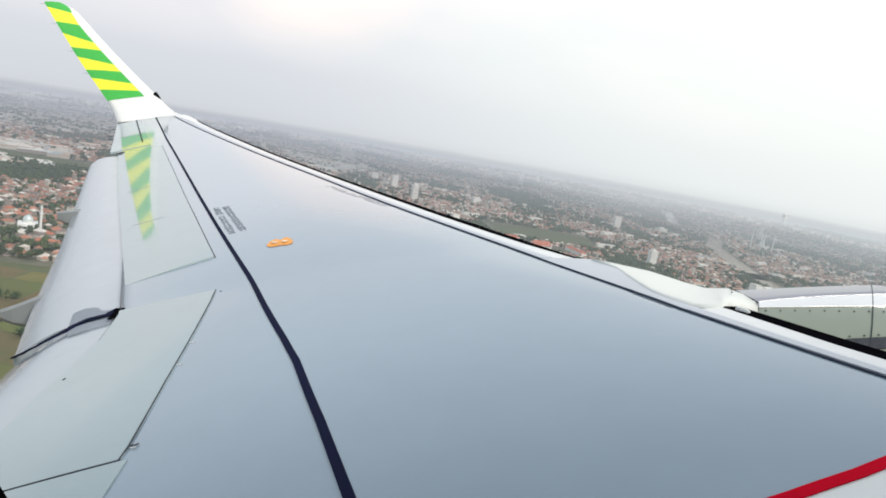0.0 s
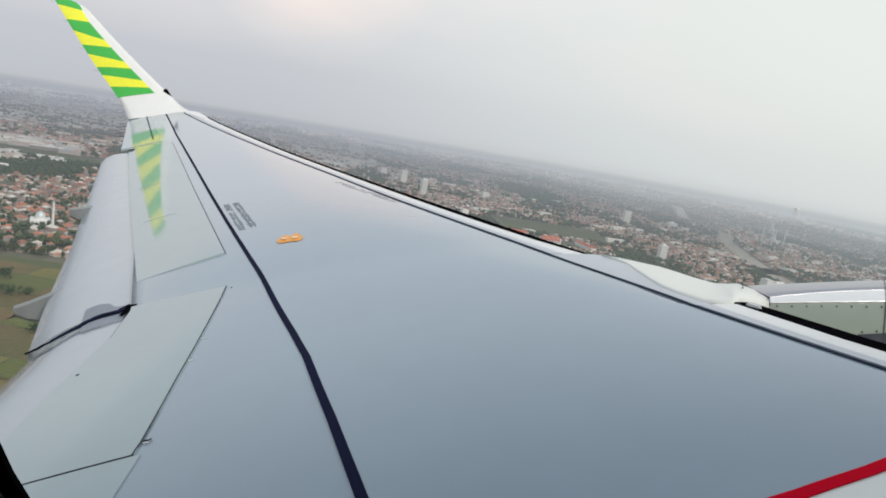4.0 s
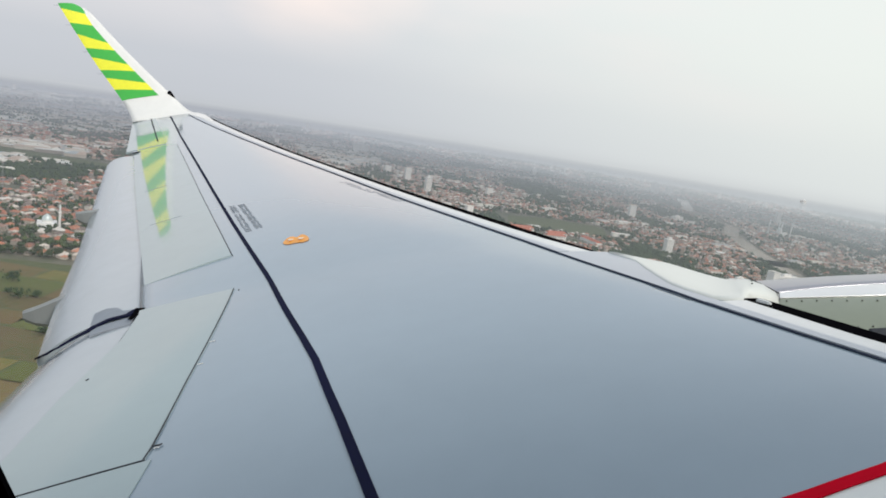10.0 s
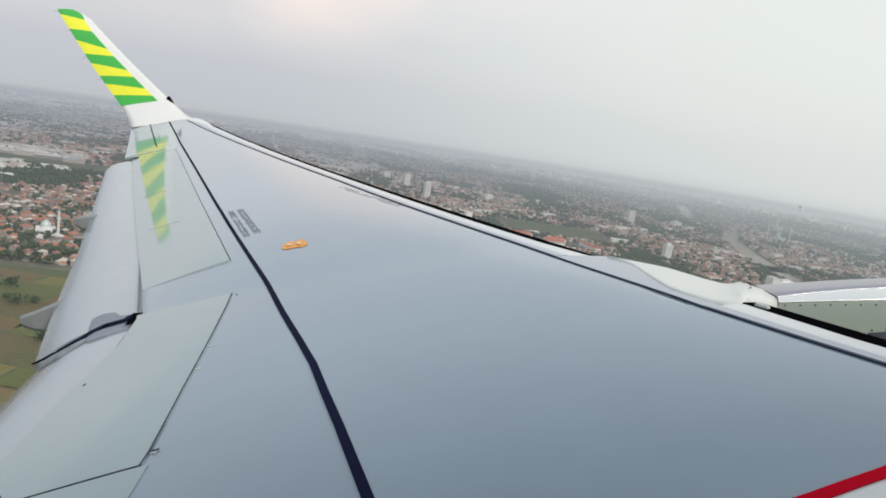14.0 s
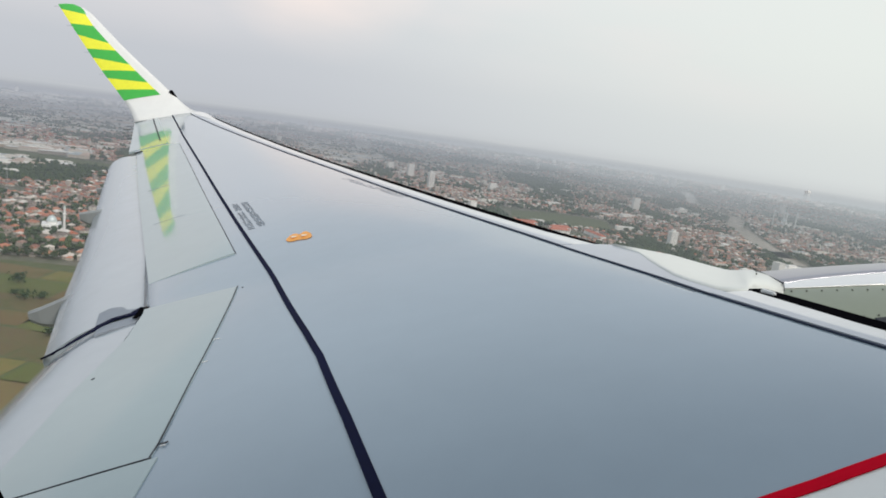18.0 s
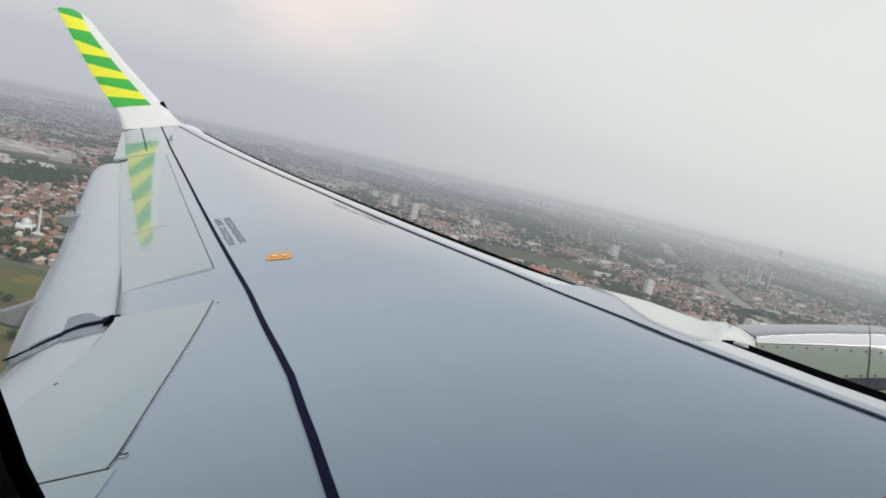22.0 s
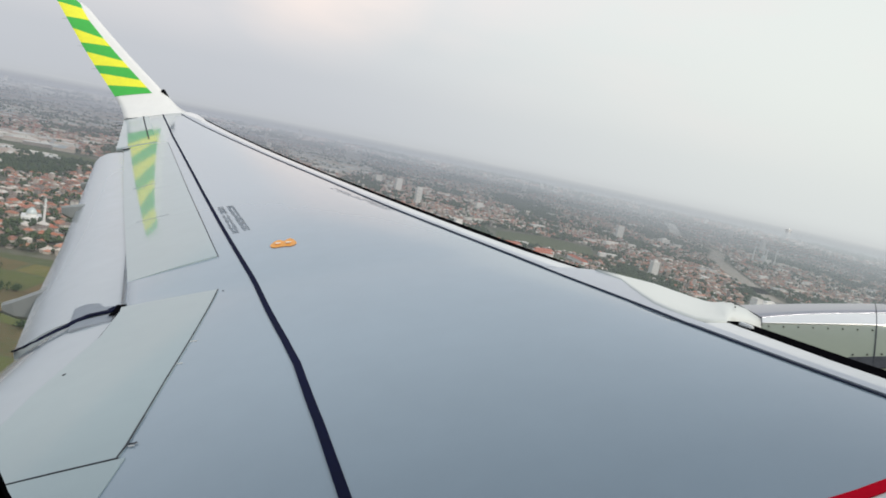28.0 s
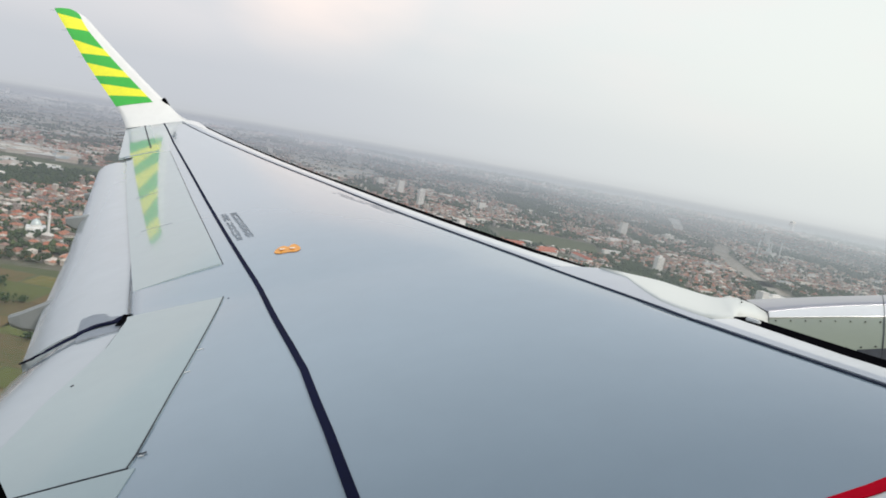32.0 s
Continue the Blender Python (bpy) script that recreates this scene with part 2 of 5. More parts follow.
def thing(name, label, category, m=None, group="", kind=""):
    ob = new(name)
    ob.empty_display_size = 0.3
    if m is not None:
        ob.matrix_world = m
    return tagged(ob, label, category, group, kind)


def mesh_of(name, verts, faces, mats, index=None, smooth=False):
    me = bpy.data.meshes.new(name)
    me.from_pydata(verts, [], faces)
    for m in mats:
        me.materials.append(m)
    if index is not None:
        me.polygons.foreach_set("material_index", index)
    if smooth:
        me.polygons.foreach_set("use_smooth", [True] * len(me.polygons))
    me.update()
    return me


def piece(name, me, parent, label=""):
    ob = new(name, me)
    ob.parent = parent
    if label:
        ob["label"] = label
    return ob


def part(name, bm, mat, parent, label="", smooth=False):
    me = bpy.data.meshes.new(name)
    bm.to_mesh(me)
    bm.free()
    me.materials.append(mat)
    if smooth:
        me.polygons.foreach_set("use_smooth", [True] * len(me.polygons))
    return piece(name, me, parent, label)


def lerp(a, b, f):
    return a + (b - a) * f


def curve_at(pts, x):
    """Straight-line interpolation in a short table of (x, value)."""
    for (a, va), (b, vb) in zip(pts, pts[1:]):
        if x <= b:
            return lerp(va, vb, max(0.0, (x - a) / (b - a)))
    return pts[-1][1]


# ---- the wing's surface: u is the fraction of the chord, s the span from the cabin's middle line ----
ROOT_X, ROOT_Z, EYE_S = 3.716, -1.476, 1.75
SWEEP = math.tan(radians(27.3))


def chord(s):
    le = -SWEEP * (s - 2)
    te = -6.1 if s < 6.4 else -6.1 - (s - 6.4) * 0.30192
    return le, le - te


def skin(u, s, dz=0.0):
    le, c = chord(s)
    v = min(max(u, 0.0), 1.3)
    top = c * 0.62 * (0.2969 * math.sqrt(v) - 0.126 * v - 0.3516 * v * v + 0.2843 * v ** 3 - 0.1015 * v ** 4)
    z = ROOT_Z + 0.0711 * (s - 2) + 0.00514 * (s - 2) ** 2 + top - radians(2.5 - 0.25 * (s - 2)) * u * c
    return Vector((ROOT_X + le - u * c, s - EYE_S, z + dz))


def patch(name, rows, mat, parent, dz=0.0, thick=0.02, nu=10, per=6, label="", droop=0.0, crown=0.0):
    """A panel on the wing: rows of ((u, s), (u, s)) from the root outwards, front to back; a solid with sharp edges."""
    lines = []
    for i in range(len(rows) - 1):
        for k in range(per + (i == len(rows) - 2)):
            f = k / per
            a = [lerp(p, q, f) for p, q in zip(rows[i][0], rows[i + 1][0])]
            b = [lerp(p, q, f) for p, q in zip(rows[i][1], rows[i + 1][1])]
            lines.append((a, b))
    top = []
    for a, b in lines:
        for j in range(nu + 1):
            f = j / nu
            top.append(skin(lerp(a[0], b[0], f), lerp(a[1], b[1], f), dz - droop * f * f + crown * math.sin(math.pi * f ** 1.6)))
    n, m = len(lines), nu + 1
    verts, faces = list(top), []
    for i in range(n - 1):
        for j in range(nu):
            faces.append((i * m + j, (i + 1) * m + j, (i + 1) * m + j + 1, i * m + j + 1))
    flat = len(faces)
    rim = [i * m for i in range(n)] + [(n - 1) * m + j for j in range(1, m)] + [i * m + nu for i in range(n - 2, -1, -1)] + [j for j in range(nu - 1, 0, -1)]
    k0 = len(verts)
    verts += [top[i] for i in rim] + [top[i] - Vector((0, 0, thick)) for i in rim]
    k = len(rim)
    for i in range(k):
        j = (i + 1) % k
        faces.append((k0 + j, k0 + i, k0 + k + i, k0 + k + j))
    low = len(verts)
    verts += [v - Vector((0, 0, thick)) for v in top]
    for i in range(n - 1):
        for j in range(nu):
            faces.append((low + i * m + j, low + i * m + j + 1, low + (i + 1) * m + j + 1, low + (i + 1) * m + j))
    me = mesh_of(name, verts, faces, [mat])
    me.polygons.foreach_set("use_smooth", [i < flat for i in range(len(me.polygons))])
    return piece(name, me, parent, label)


def ribbon(name, pts, width, mat, parent, dz=0.006, thick=0.004, label=""):
    """A painted or sealed line along (u, s) points, its width in metres across."""
    out = []
    for a, b in zip(pts, pts[1:]):
        for k in range(6):
            out.append(tuple(lerp(p, q, k / 6) for p, q in zip(a, b)))
    out.append(pts[-1])
    p3 = [skin(u, s, dz(u) if callable(dz) else dz) for u, s in out]
    verts, faces = [], []
    for i, p in enumerate(p3):
        d = (p3[min(i + 1, len(p3) - 1)] - p3[max(i - 1, 0)]).normalized()
        w = width if not isinstance(width, tuple) else lerp(width[0], width[1], i / (len(p3) - 1))
        side = Vector((-d.y, d.x, 0)) * (w / 2)
        for q in (p + side, p - side):
            # keep the line on the skin as it curves
            verts.append(q)
        verts += [verts[-2] - Vector((0, 0, thick)), verts[-1] - Vector((0, 0, thick))]
    for i in range(len(p3) - 1):
        a, b = 4 * i, 4 * i + 4
        faces += [(a, a + 1, b + 1, b), (a + 2, b + 2, b + 3, a + 3), (a, b, b + 2, a + 2), (a + 1, a + 3, b + 3, b + 1)]
    return piece(name, mesh_of(name, verts, faces, [mat]), parent, label)


# ---- airliner wing ----
wing = thing("airliner_wing", "grey airliner wing with extended flaps and striped upturned tip", "wing", AIR)
FRONT = [(2.0, 0.139), (4.24, 0.1386), (4.48, 0.1349), (4.76, 0.1287), (5.2, 0.122), (5.7, 0.112), (6.0, 0.107), (6.2, 0.115), (6.82, 0.1115), (7.6, 0.104), (8.7, 0.092), (9.5, 0.086), (10.3, 0.083), (11.5, 0.09), (13.15, 0.102), (14.6, 0.124), (15.9, 0.145), (16.4, 0.155)]
SLAT_END = [(2.0, 0.1755), (4.4, 0.1753), (4.84, 0.1746), (5.02, 0.1711), (5.42, 0.168), (5.9, 0.167), (6.2, 0.1631), (6.54, 0.1608), (6.9, 0.158), (7.3, 0.1556), (8.25, 0.152), (8.9, 0.147), (9.7, 0.142), (10.4, 0.145), (11.4, 0.158), (12.54, 0.1765), (13.9, 0.213), (15.6, 0.275), (16.5, 0.307)]
DARK_EDGE = [(2.0, 0.028), (4.95, 0.024), (6.0, 0.012), (6.3, 0.023), (7.0, 0.031), (7.8, 0.036), (8.9, 0.042), (10.5, 0.045), (13.0, 0.035), (16.4, 0.03)]
CREASE = [(4.86, 0.1545), (5.08, 0.1534), (5.2, 0.149), (5.376, 0.133), (5.56, 0.113), (5.757, 0.0872), (6.02, 0.08)]
spans = [1.35, 2.1, 3.2, 4.4, 4.85, 5.1, 5.4, 5.7, 6.0, 6.6, 7.6, 9.0, 10.5, 12.0, 13.5, 15.0, 16.51]


def wing_box():
    """The fixed upper and lower skins as one closed body."""
    nu = 26
    fine = [lerp(a, b, k / 4) for a, b in zip(spans, spans[1:]) for k in range(4)] + [spans[-1]]
    verts, faces = [], []
    for s in fine:
        a = max(curve_at(FRONT, s), curve_at(CREASE, s) if 4.9 < s < 6.0 else 0.0) + 0.002
        b = curve_at([(2, 0.875), (13.3, 0.875), (13.5, 0.955), (16.4, 0.985)], s)
        c = chord(s)[1]
        for j in range(nu + 1):
            verts.append(skin(lerp(a, b, j / nu), s))
        for j in range(nu, -1, -1):
            f = j / nu
            verts.append(skin(lerp(a, b, f), s, -0.02 - c * 0.105 * math.sin(math.pi * min(1, 0.12 + f * 0.88)) ** 0.8 - 0.03 * (1 - f)))
    m = 2 * nu + 2
    for i in range(len(fine) - 1):
        for j in range(m):
            k = (j + 1) % m
            faces.append((i * m + j, (i + 1) * m + j, (i + 1) * m + k, i * m + k))
    faces += [tuple(range(m)), tuple(range((len(fine) - 1) * m + m - 1, (len(fine) - 1) * m - 1, -1))]
    me = mesh_of("wing_skin", verts, faces, [M_SKIN])
    me.polygons.foreach_set("use_smooth", [(i % m) < nu for i in range(len(faces))])
    return piece("wing_skin", me, wing, "pale blue-grey painted upper wing skin")


box = wing_box()
# slats along the leading edge, black-edged; inboard the black paints in a shaded gap
for a, b in ((1.7, 4.86), (6.02, 8.55), (8.56, 11.1), (11.11, 13.7), (13.71, 16.3)):
    cut = [lerp(a, b, k / 6) for k in range(7)]
    slat = patch("slat", [((curve_at(FRONT, s), s), (curve_at(SLAT_END, s) - 0.003, s)) for s in cut], M_SLAT, wing, dz=0.005, thick=0.02, nu=6, per=2, label="pale grey leading edge slat")
    far_end = [*cut[:-1], 4.90] if a < 5 else cut
    patch("slat_lip", [((curve_at(FRONT, s) - curve_at(DARK_EDGE, s), s), (curve_at(FRONT, s), s)) for s in far_end], M_BLACK, slat, dz=0.004, thick=0.06, nu=3, per=2, label="black strip along the leading edge")
    patch("slat_step", [((lerp(curve_at(FRONT, s), curve_at(SLAT_END, s), 0.62), s), (curve_at(SLAT_END, s) - 0.003, s)) for s in cut], M_STEP, slat, dz=0.008, thick=0.003, nu=2, per=2)
    ribbon("slat_joint", [(curve_at(SLAT_END, s), s) for s in cut], (0.015, 0.017) if a > 5 else (0.0155, 0.016), M_LINE, slat, dz=0.006)
patch("pylon_apron", [((curve_at(CREASE, s), s), (curve_at(SLAT_END, s) - 0.003, s)) for s in (4.861, 5.08, 5.2, 5.376, 5.56, 5.757, 6.019)], M_STEP, wing, dz=0.005, thick=0.05, nu=4, per=2, label="pale grey skin over the engine pylon")
ribbon("slat_joint", [(curve_at(SLAT_END, s), s) for s in (4.85, 5.0, 5.25, 5.5, 5.75, 6.05)], 0.0155, M_LINE, box, dz=0.006)
patch("tip_cap", [((0.145, 15.45), (0.185, 15.45)), ((0.125, 15.9), (0.235, 15.9)), ((0.13, 16.3), (0.29, 16.3)), ((0.17, 16.55), (0.30, 16.5))], M_WHITE, wing, dz=0.012, thick=0.03, nu=5, label="white cap at the wing tip")
# spoilers
spoil = [((0.698, 6.42), (0.874, 6.45)), ((0.716, 5.75), (0.872, 5.95)), ((0.735, 5.08), (0.90, 5.30)), ((0.752, 4.41), (0.915, 4.39))]
patch("spoiler", spoil[::-1], M_PANEL, wing, dz=0.006, thick=0.03, nu=8, label="pale grey inboard spoiler panel")
HINGE = [(7.19, 0.6715), (8.4, 0.665), (9.78, 0.6575), (11.65, 0.6435), (13.4, 0.6305), (14.5, 0.622)]
REAR = [(6.99, 0.866), (8.52, 0.882), (10.71, 0.908), (13.38, 0.94)]
cuts = [0.0, 0.262, 0.50, 0.745, 1.0]
for f, g in zip(cuts, cuts[1:]):
    g2 = g - 0.0004
    rws = []
    for h in (f, lerp(f, g2, 0.5), g2):
        sa, sb = lerp(7.19, 13.45, h), lerp(6.99, 13.40, h)
        rws.append(((curve_at(HINGE, sa), sa), (curve_at(REAR, sb), sb)))
    patch("spoiler", rws, M_PANEL, wing, dz=0.0128, droop=0.012, thick=0.03, nu=8, label="pale grey outboard spoiler panel")
# fixed panel between the spoilers and a small one by the root
patch("root_panel", [((0.835, 1.6), (0.92, 1.6)), ((0.793, 3.0), (0.92, 3.4)), ((0.746, 4.398), (0.915, 4.378))], M_PANEL, wing, dz=0.006, thick=0.03, nu=6, label="pale grey fixed panel by the wing root")
# aileron and tip panel
patch("aileron", [((0.70, 13.62), (1.0, 13.62)), ((0.70, 15.0), (1.0, 15.0)), ((0.70, 16.5), (1.0, 16.5))], M_PANEL, wing, dz=0.008, thick=0.03, nu=8, label="pale grey aileron")
ribbon("aileron_joint", [(0.754, 13.98), (0.7624, 16.5)], 0.024, M_SEAM, wing, dz=0.013)
# flaps
flap_out = [((0.86, 6.5), (1.0757, 6.47)), ((0.862, 7.68), (1.0931, 7.68)), ((0.872, 9.2), (1.1001, 9.23)), ((0.895, 11.4), (1.135, 11.66)), ((0.925, 13.3), (1.1656, 13.72))]
patch("flap", flap_out, M_FLAP, wing, dz=-0.026, droop=0.124, thick=0.05, nu=20, crown=0.03, label="pale grey outboard flap, extended and drooped")
flap_in = [((0.86, 1.6), (1.061, 1.6)), ((0.86, 4.4), (1.061, 4.4)), ((0.86, 5.6), (1.061, 5.9)), ((0.86, 6.49), (1.062, 6.33))]
patch("flap", flap_in, M_FLAP, wing, dz=-0.030, droop=0.124, thick=0.05, nu=20, crown=0.03, label="pale grey inboard flap, extended and drooped")


def on_flap(u):
    f = min(max((u - 0.86) / 0.2157, 0.0), 1.0)
    return -0.026 - 0.124 * f * f + 0.03 * math.sin(math.pi * f ** 1.6)


ribbon("flap_joint", [(0.876, 6.53), (0.898, 6.468), (0.932, 6.472), (0.957, 6.427), (0.9705, 6.384), (0.996, 6.334), (1.016, 6.306), (1.043, 6.345), (1.0757, 6.47)], (0.075, 0.03), M_NAVY, wing, dz=lambda u: on_flap(u) + 0.02, thick=0.012, label="dark open joint between the flaps")
patch("seal_plate", [((0.884, 6.50), (0.967, 6.44)), ((0.884, 6.57), (0.967, 6.52)), ((0.908, 6.60), (0.966, 6.70)), ((0.919, 6.70), (0.95, 6.73))], M_SEAL, wing, dz=-0.018, thick=0.012, nu=6, per=3, crown=0.006, label="grey seal plate at the flap's end")
patch("seal_plate", [((0.885, 6.30), (0.955, 6.27)), ((0.885, 6.45), (0.965, 6.40))], M_SEAL, wing, dz=-0.02, thick=0.012, nu=6, per=3, crown=0.006, label="narrow grey seal strip at the flap's end")
ribbon("flap_notch", [(0.871, 6.50), (0.879, 6.42), (0.888, 6.34)], (0.085, 0.03), M_BLACK, wing, dz=0.004, thick=0.008, label="black notch behind the spoiler")
ribbon("flap_end_joint", [(0.90, 13.42), (0.95, 13.42)], 0.12, M_SEAM, wing, dz=0.012)
ribbon("drain_mark", [(1.0, 8.95), (1.012, 8.9)], 0.012, M_SEAM, wing, dz=lambda u: on_flap(u) + 0.006)


def track_fairing(tail, length, deep, rise):
    """A canoe-shaped flap track fairing under the wing: blunt tail behind the flap, flat sides, deep middle."""
    bm = bmesh.new()
    x, y, z = tail
    rings = []
    for f, half, hi, lo in ((0.0, 0.035, 0.0, -0.10), (0.06, 0.06, 0.02, -0.15), (0.3, 0.10, 0.13, -0.24), (0.6, 0.13, 0.24, -0.26), (0.85, 0.10, 0.22, -0.16), (1.0, 0.03, 0.14, 0.02)):
        px, h, l = x + f * length, z + hi * rise, z + lo * deep
        rings.append([bm.verts.new(p) for p in ((px, y - half, h - 0.02), (px, y - half * 0.5, h), (px, y + half * 0.5, h), (px, y + half, h - 0.02), (px, y + half, l + 0.04), (px, y + half * 0.4, l), (px, y - half * 0.4, l), (px, y - half, l + 0.04))])
    for a, b in zip(rings, rings[1:]):
        for i in range(8):
            bm.faces.new((a[i], b[i], b[(i + 1) % 8], a[(i + 1) % 8]))
    bm.faces.new(rings[0][::-1])
    bm.faces.new(rings[-1])
    bmesh.ops.recalc_face_normals(bm, faces=bm.faces)
    return part("flap_track_fairing", bm, M_TRACK, wing, "grey flap track fairing behind the flap")


track_fairing((-3.41, 5.95, -1.23), 1.8, 1.0, 1.15)
track_fairing((-4.16, 8.85, -0.63), 1.6, 1.2, 0.12)
track_fairing((-4.72, 10.75, -0.42), 1.4, 1.0, 0.05)

# painted lines and small marks
LINE_X = [(3.0, -0.0053), (3.4, -0.1067), (3.75, -0.1946), (3.926, -0.2395), (4.119, -0.2889), (4.344, -0.3463), (4.612, -0.4196), (4.98, -0.5159), (5.019, -0.5282), (5.06, -0.5418), (5.333, -0.6295), (5.84, -0.7986), (6.479, -0.9993), (7.247, -1.2774), (8.265, -1.6453), (9.632, -2.1349), (11.503, -2.8063), (14.118, -3.7706), (16.483, -4.6311)]
LINE = []
for s in (16.48, 14.1, 11.5, 9.63, 8.26, 7.6, 7.25, 6.9, 6.6, 6.4, 6.2, 5.84, 5.33, 5.06, 5.02, 4.98, 4.61, 4.34, 4.12, 3.93, 3.75, 3.4, 3.0):
    LINE.append(((ROOT_X + chord(s)[0] - curve_at(LINE_X, s)) / chord(s)[1], s))
ribbon("boundary_line", LINE, (0.029, 0.044), M_NAVY, box, label="navy painted boundary line with a bend")
ribbon("hinge_joint", [(0.669, 7.19), (0.6625, 8.4), (0.655, 9.78), (0.641, 11.65), (0.628, 13.4)], 0.006, M_SEAM, box)
ribbon("hinge_joint", [(0.699, 6.42), (0.7365, 5.08), (0.7498, 4.5), (0.7535, 4.41)], 0.0065, M_SEAM, box, dz=0.0085)
ribbon("panel_joint", [(0.752, 4.405), (0.80, 4.399), (0.847, 4.391), (0.915, 4.384)], 0.007, M_SEAM, box, dz=0.0085)
for u, s in ((0.714, 5.55), (0.724, 5.27)):
    ribbon("hinge_strap", [(u - 0.001, s), (u + 0.009, s + 0.005)], 0.007, M_SLAT, box, dz=0.004)
ribbon("hinge_bracket", [(0.748, 4.505), (0.7435, 4.50), (0.7405, 4.505)], 0.009, M_SEAM, box, dz=0.0085)
ribbon("hinge_strap", [(0.7475, 4.485), (0.742, 4.48)], 0.005, M_SLAT, box, dz=0.0085)
ribbon("drain_mark", [(0.878, 5.45), (0.8805, 5.435)], 0.009, M_SEAM, box, dz=0.0095)
for cross, thin, wide in (([(0.850, 8.81), (0.80, 8.84), (0.749, 8.874)], 0.0045, 0.222), ([(0.865, 10.461), (0.769, 10.549)], 0.0035, 0.254)):
    ribbon("lift_mark", cross, thin, M_SEAL, box, dz=lambda u, k=wide: 0.0155 - 0.012 * ((u - 0.656) / k) ** 2)
ribbon("lift_mark", [(0.6895, 6.38), (0.6915, 6.375)], 0.008, M_SEAM, box, dz=0.005)


def stencil(a, b, tall, rowsn, count, seed, fat):
    """Lines of stencilled writing too small to read: one plain upright bar for each character, in words."""
    rnd = random.Random(seed)
    for k in range(rowsn):
        for i in range(count):
            if rnd.random() < 0.13:
                continue
            f = (i + 0.5) / count
            u, t = lerp(a[0], b[0], f) - tall * 1.42 * k, lerp(a[1], b[1], f) - 0.02 * k
            h = tall / 2 * rnd.choice((1.0, 1.0, 0.8))
            mid = rnd.uniform(-0.1, 0.1) * tall
            if rnd.random() < 0.5:
                ribbon("stencil_bar", [(u + h, t), (u - h, t)], fat, M_TEXT, box, dz=0.0035, thick=0.002)
            else:
                ribbon("stencil_bar", [(u + h, t), (u + mid + 0.1 * tall, t)], fat, M_TEXT, box, dz=0.0035, thick=0.002)
                ribbon("stencil_bar", [(u + mid - 0.1 * tall, t), (u - h, t)], fat, M_TEXT, box, dz=0.0035, thick=0.002)


stencil((0.589, 8.88), (0.5995, 7.79), 0.0205, 2, 20, 3, 0.0105)
stencil((0.195, 9.24), (0.172, 8.06), 0.009, 2, 24, 4, 0.0065)


def orange_mark():
    """A winking two-humped orange badge with pale dots."""
    bm = bmesh.new()
    outline = [(-1.08, -0.1), (-0.98, 0.2), (-0.78, 0.55), (-0.52, 0.75), (-0.28, 0.74), (-0.1, 0.6), (0.02, 0.52), (0.14, 0.62), (0.3, 0.85), (0.54, 0.9), (0.78, 0.68), (0.96, 0.36), (1.06, 0.0), (0.92, -0.28), (0.55, -0.42), (0.2, -0.36), (-0.2, -0.38), (-0.6, -0.44), (-0.92, -0.34)]
    up = [bm.verts.new(skin(0.5235 + x * -0.0262 + y * -0.0138, 7.225 + x * -0.02 + y * 0.165, 0.0035)) for x, y in outline]
    f = bm.faces.new(up)
    bmesh.ops.extrude_face_region(bm, geom=[f])
    bmesh.ops.translate(bm, verts=list(bm.verts)[-len(outline):], vec=(0, 0, 0.002))
    badge = part("orange_marking", bm, M_ORANGE, box, "orange two-humped marking on the wing")
    for x in (-0.42, 0.42):
        bm = bmesh.new()
        c = skin(0.5235 + x * -0.0262 - 0.0042, 7.225 + x * -0.02 + 0.05, 0.0065)
        bmesh.ops.create_cone(bm, cap_ends=True, segments=14, radius1=0.029, radius2=0.028, depth=0.002, matrix=Matrix.Translation(c) @ Matrix.Diagonal((0.85, 2.2, 1, 1)))
        part("pale_dot", bm, M_PEACH, badge)


orange_mark()
# white root fairing with its red border
RED = [(0.20, 3.60), (0.25, 3.505), (0.3136, 3.423), (0.345, 3.393), (0.361, 3.377), (0.415, 3.335), (0.48, 3.29), (0.62, 3.22)]
ribbon("red_line", RED[::-1], (0.045, 0.045), M_RED, box, dz=0.012, label="red painted line beside the white root fairing")
patch("root_fairing", [((u, 1.6), (u, curve_at(RED, u))) for u in (0.2, 0.25, 0.31, 0.36, 0.45, 0.62)], M_WHITE, wing, dz=0.008, thick=0.02, nu=8, label="white wing root fairing")

# ---- upturned tip ----
TIP_LE = [(-3.88, 14.71, 0.685), (-4.28, 14.93, 0.825), (-4.711, 15.313, 1.211), (-5.651, 16.094, 2.163), (-6.378, 16.735, 2.947), (-7.019, 17.334, 3.659)]
TIP_TE = [(-5.43, 14.73, 0.69), (-5.47, 14.83, 0.79), (-5.759, 15.324, 1.16), (-6.489, 16.094, 2.111), (-7.083, 16.735, 2.979), (-7.597, 17.334, 3.724)]
TIP_IN = Vector((0.0, -0.88, 0.47))


def flowing(pts, h):
    """A smooth curve through the stations of the tip."""
    i = min(int(h), 4)
    t, p, q = h - i, Vector(pts[i]), Vector(pts[i + 1])
    o = Vector(pts[i - 1]) if i else 2 * p - q
    r = Vector(pts[i + 2]) if i < 4 else 2 * q - p
    return 0.5 * (2 * p + (q - o) * t + (2 * o - 5 * p + 4 * q - r) * t * t + (3 * p - o - 3 * q + r) * t ** 3)


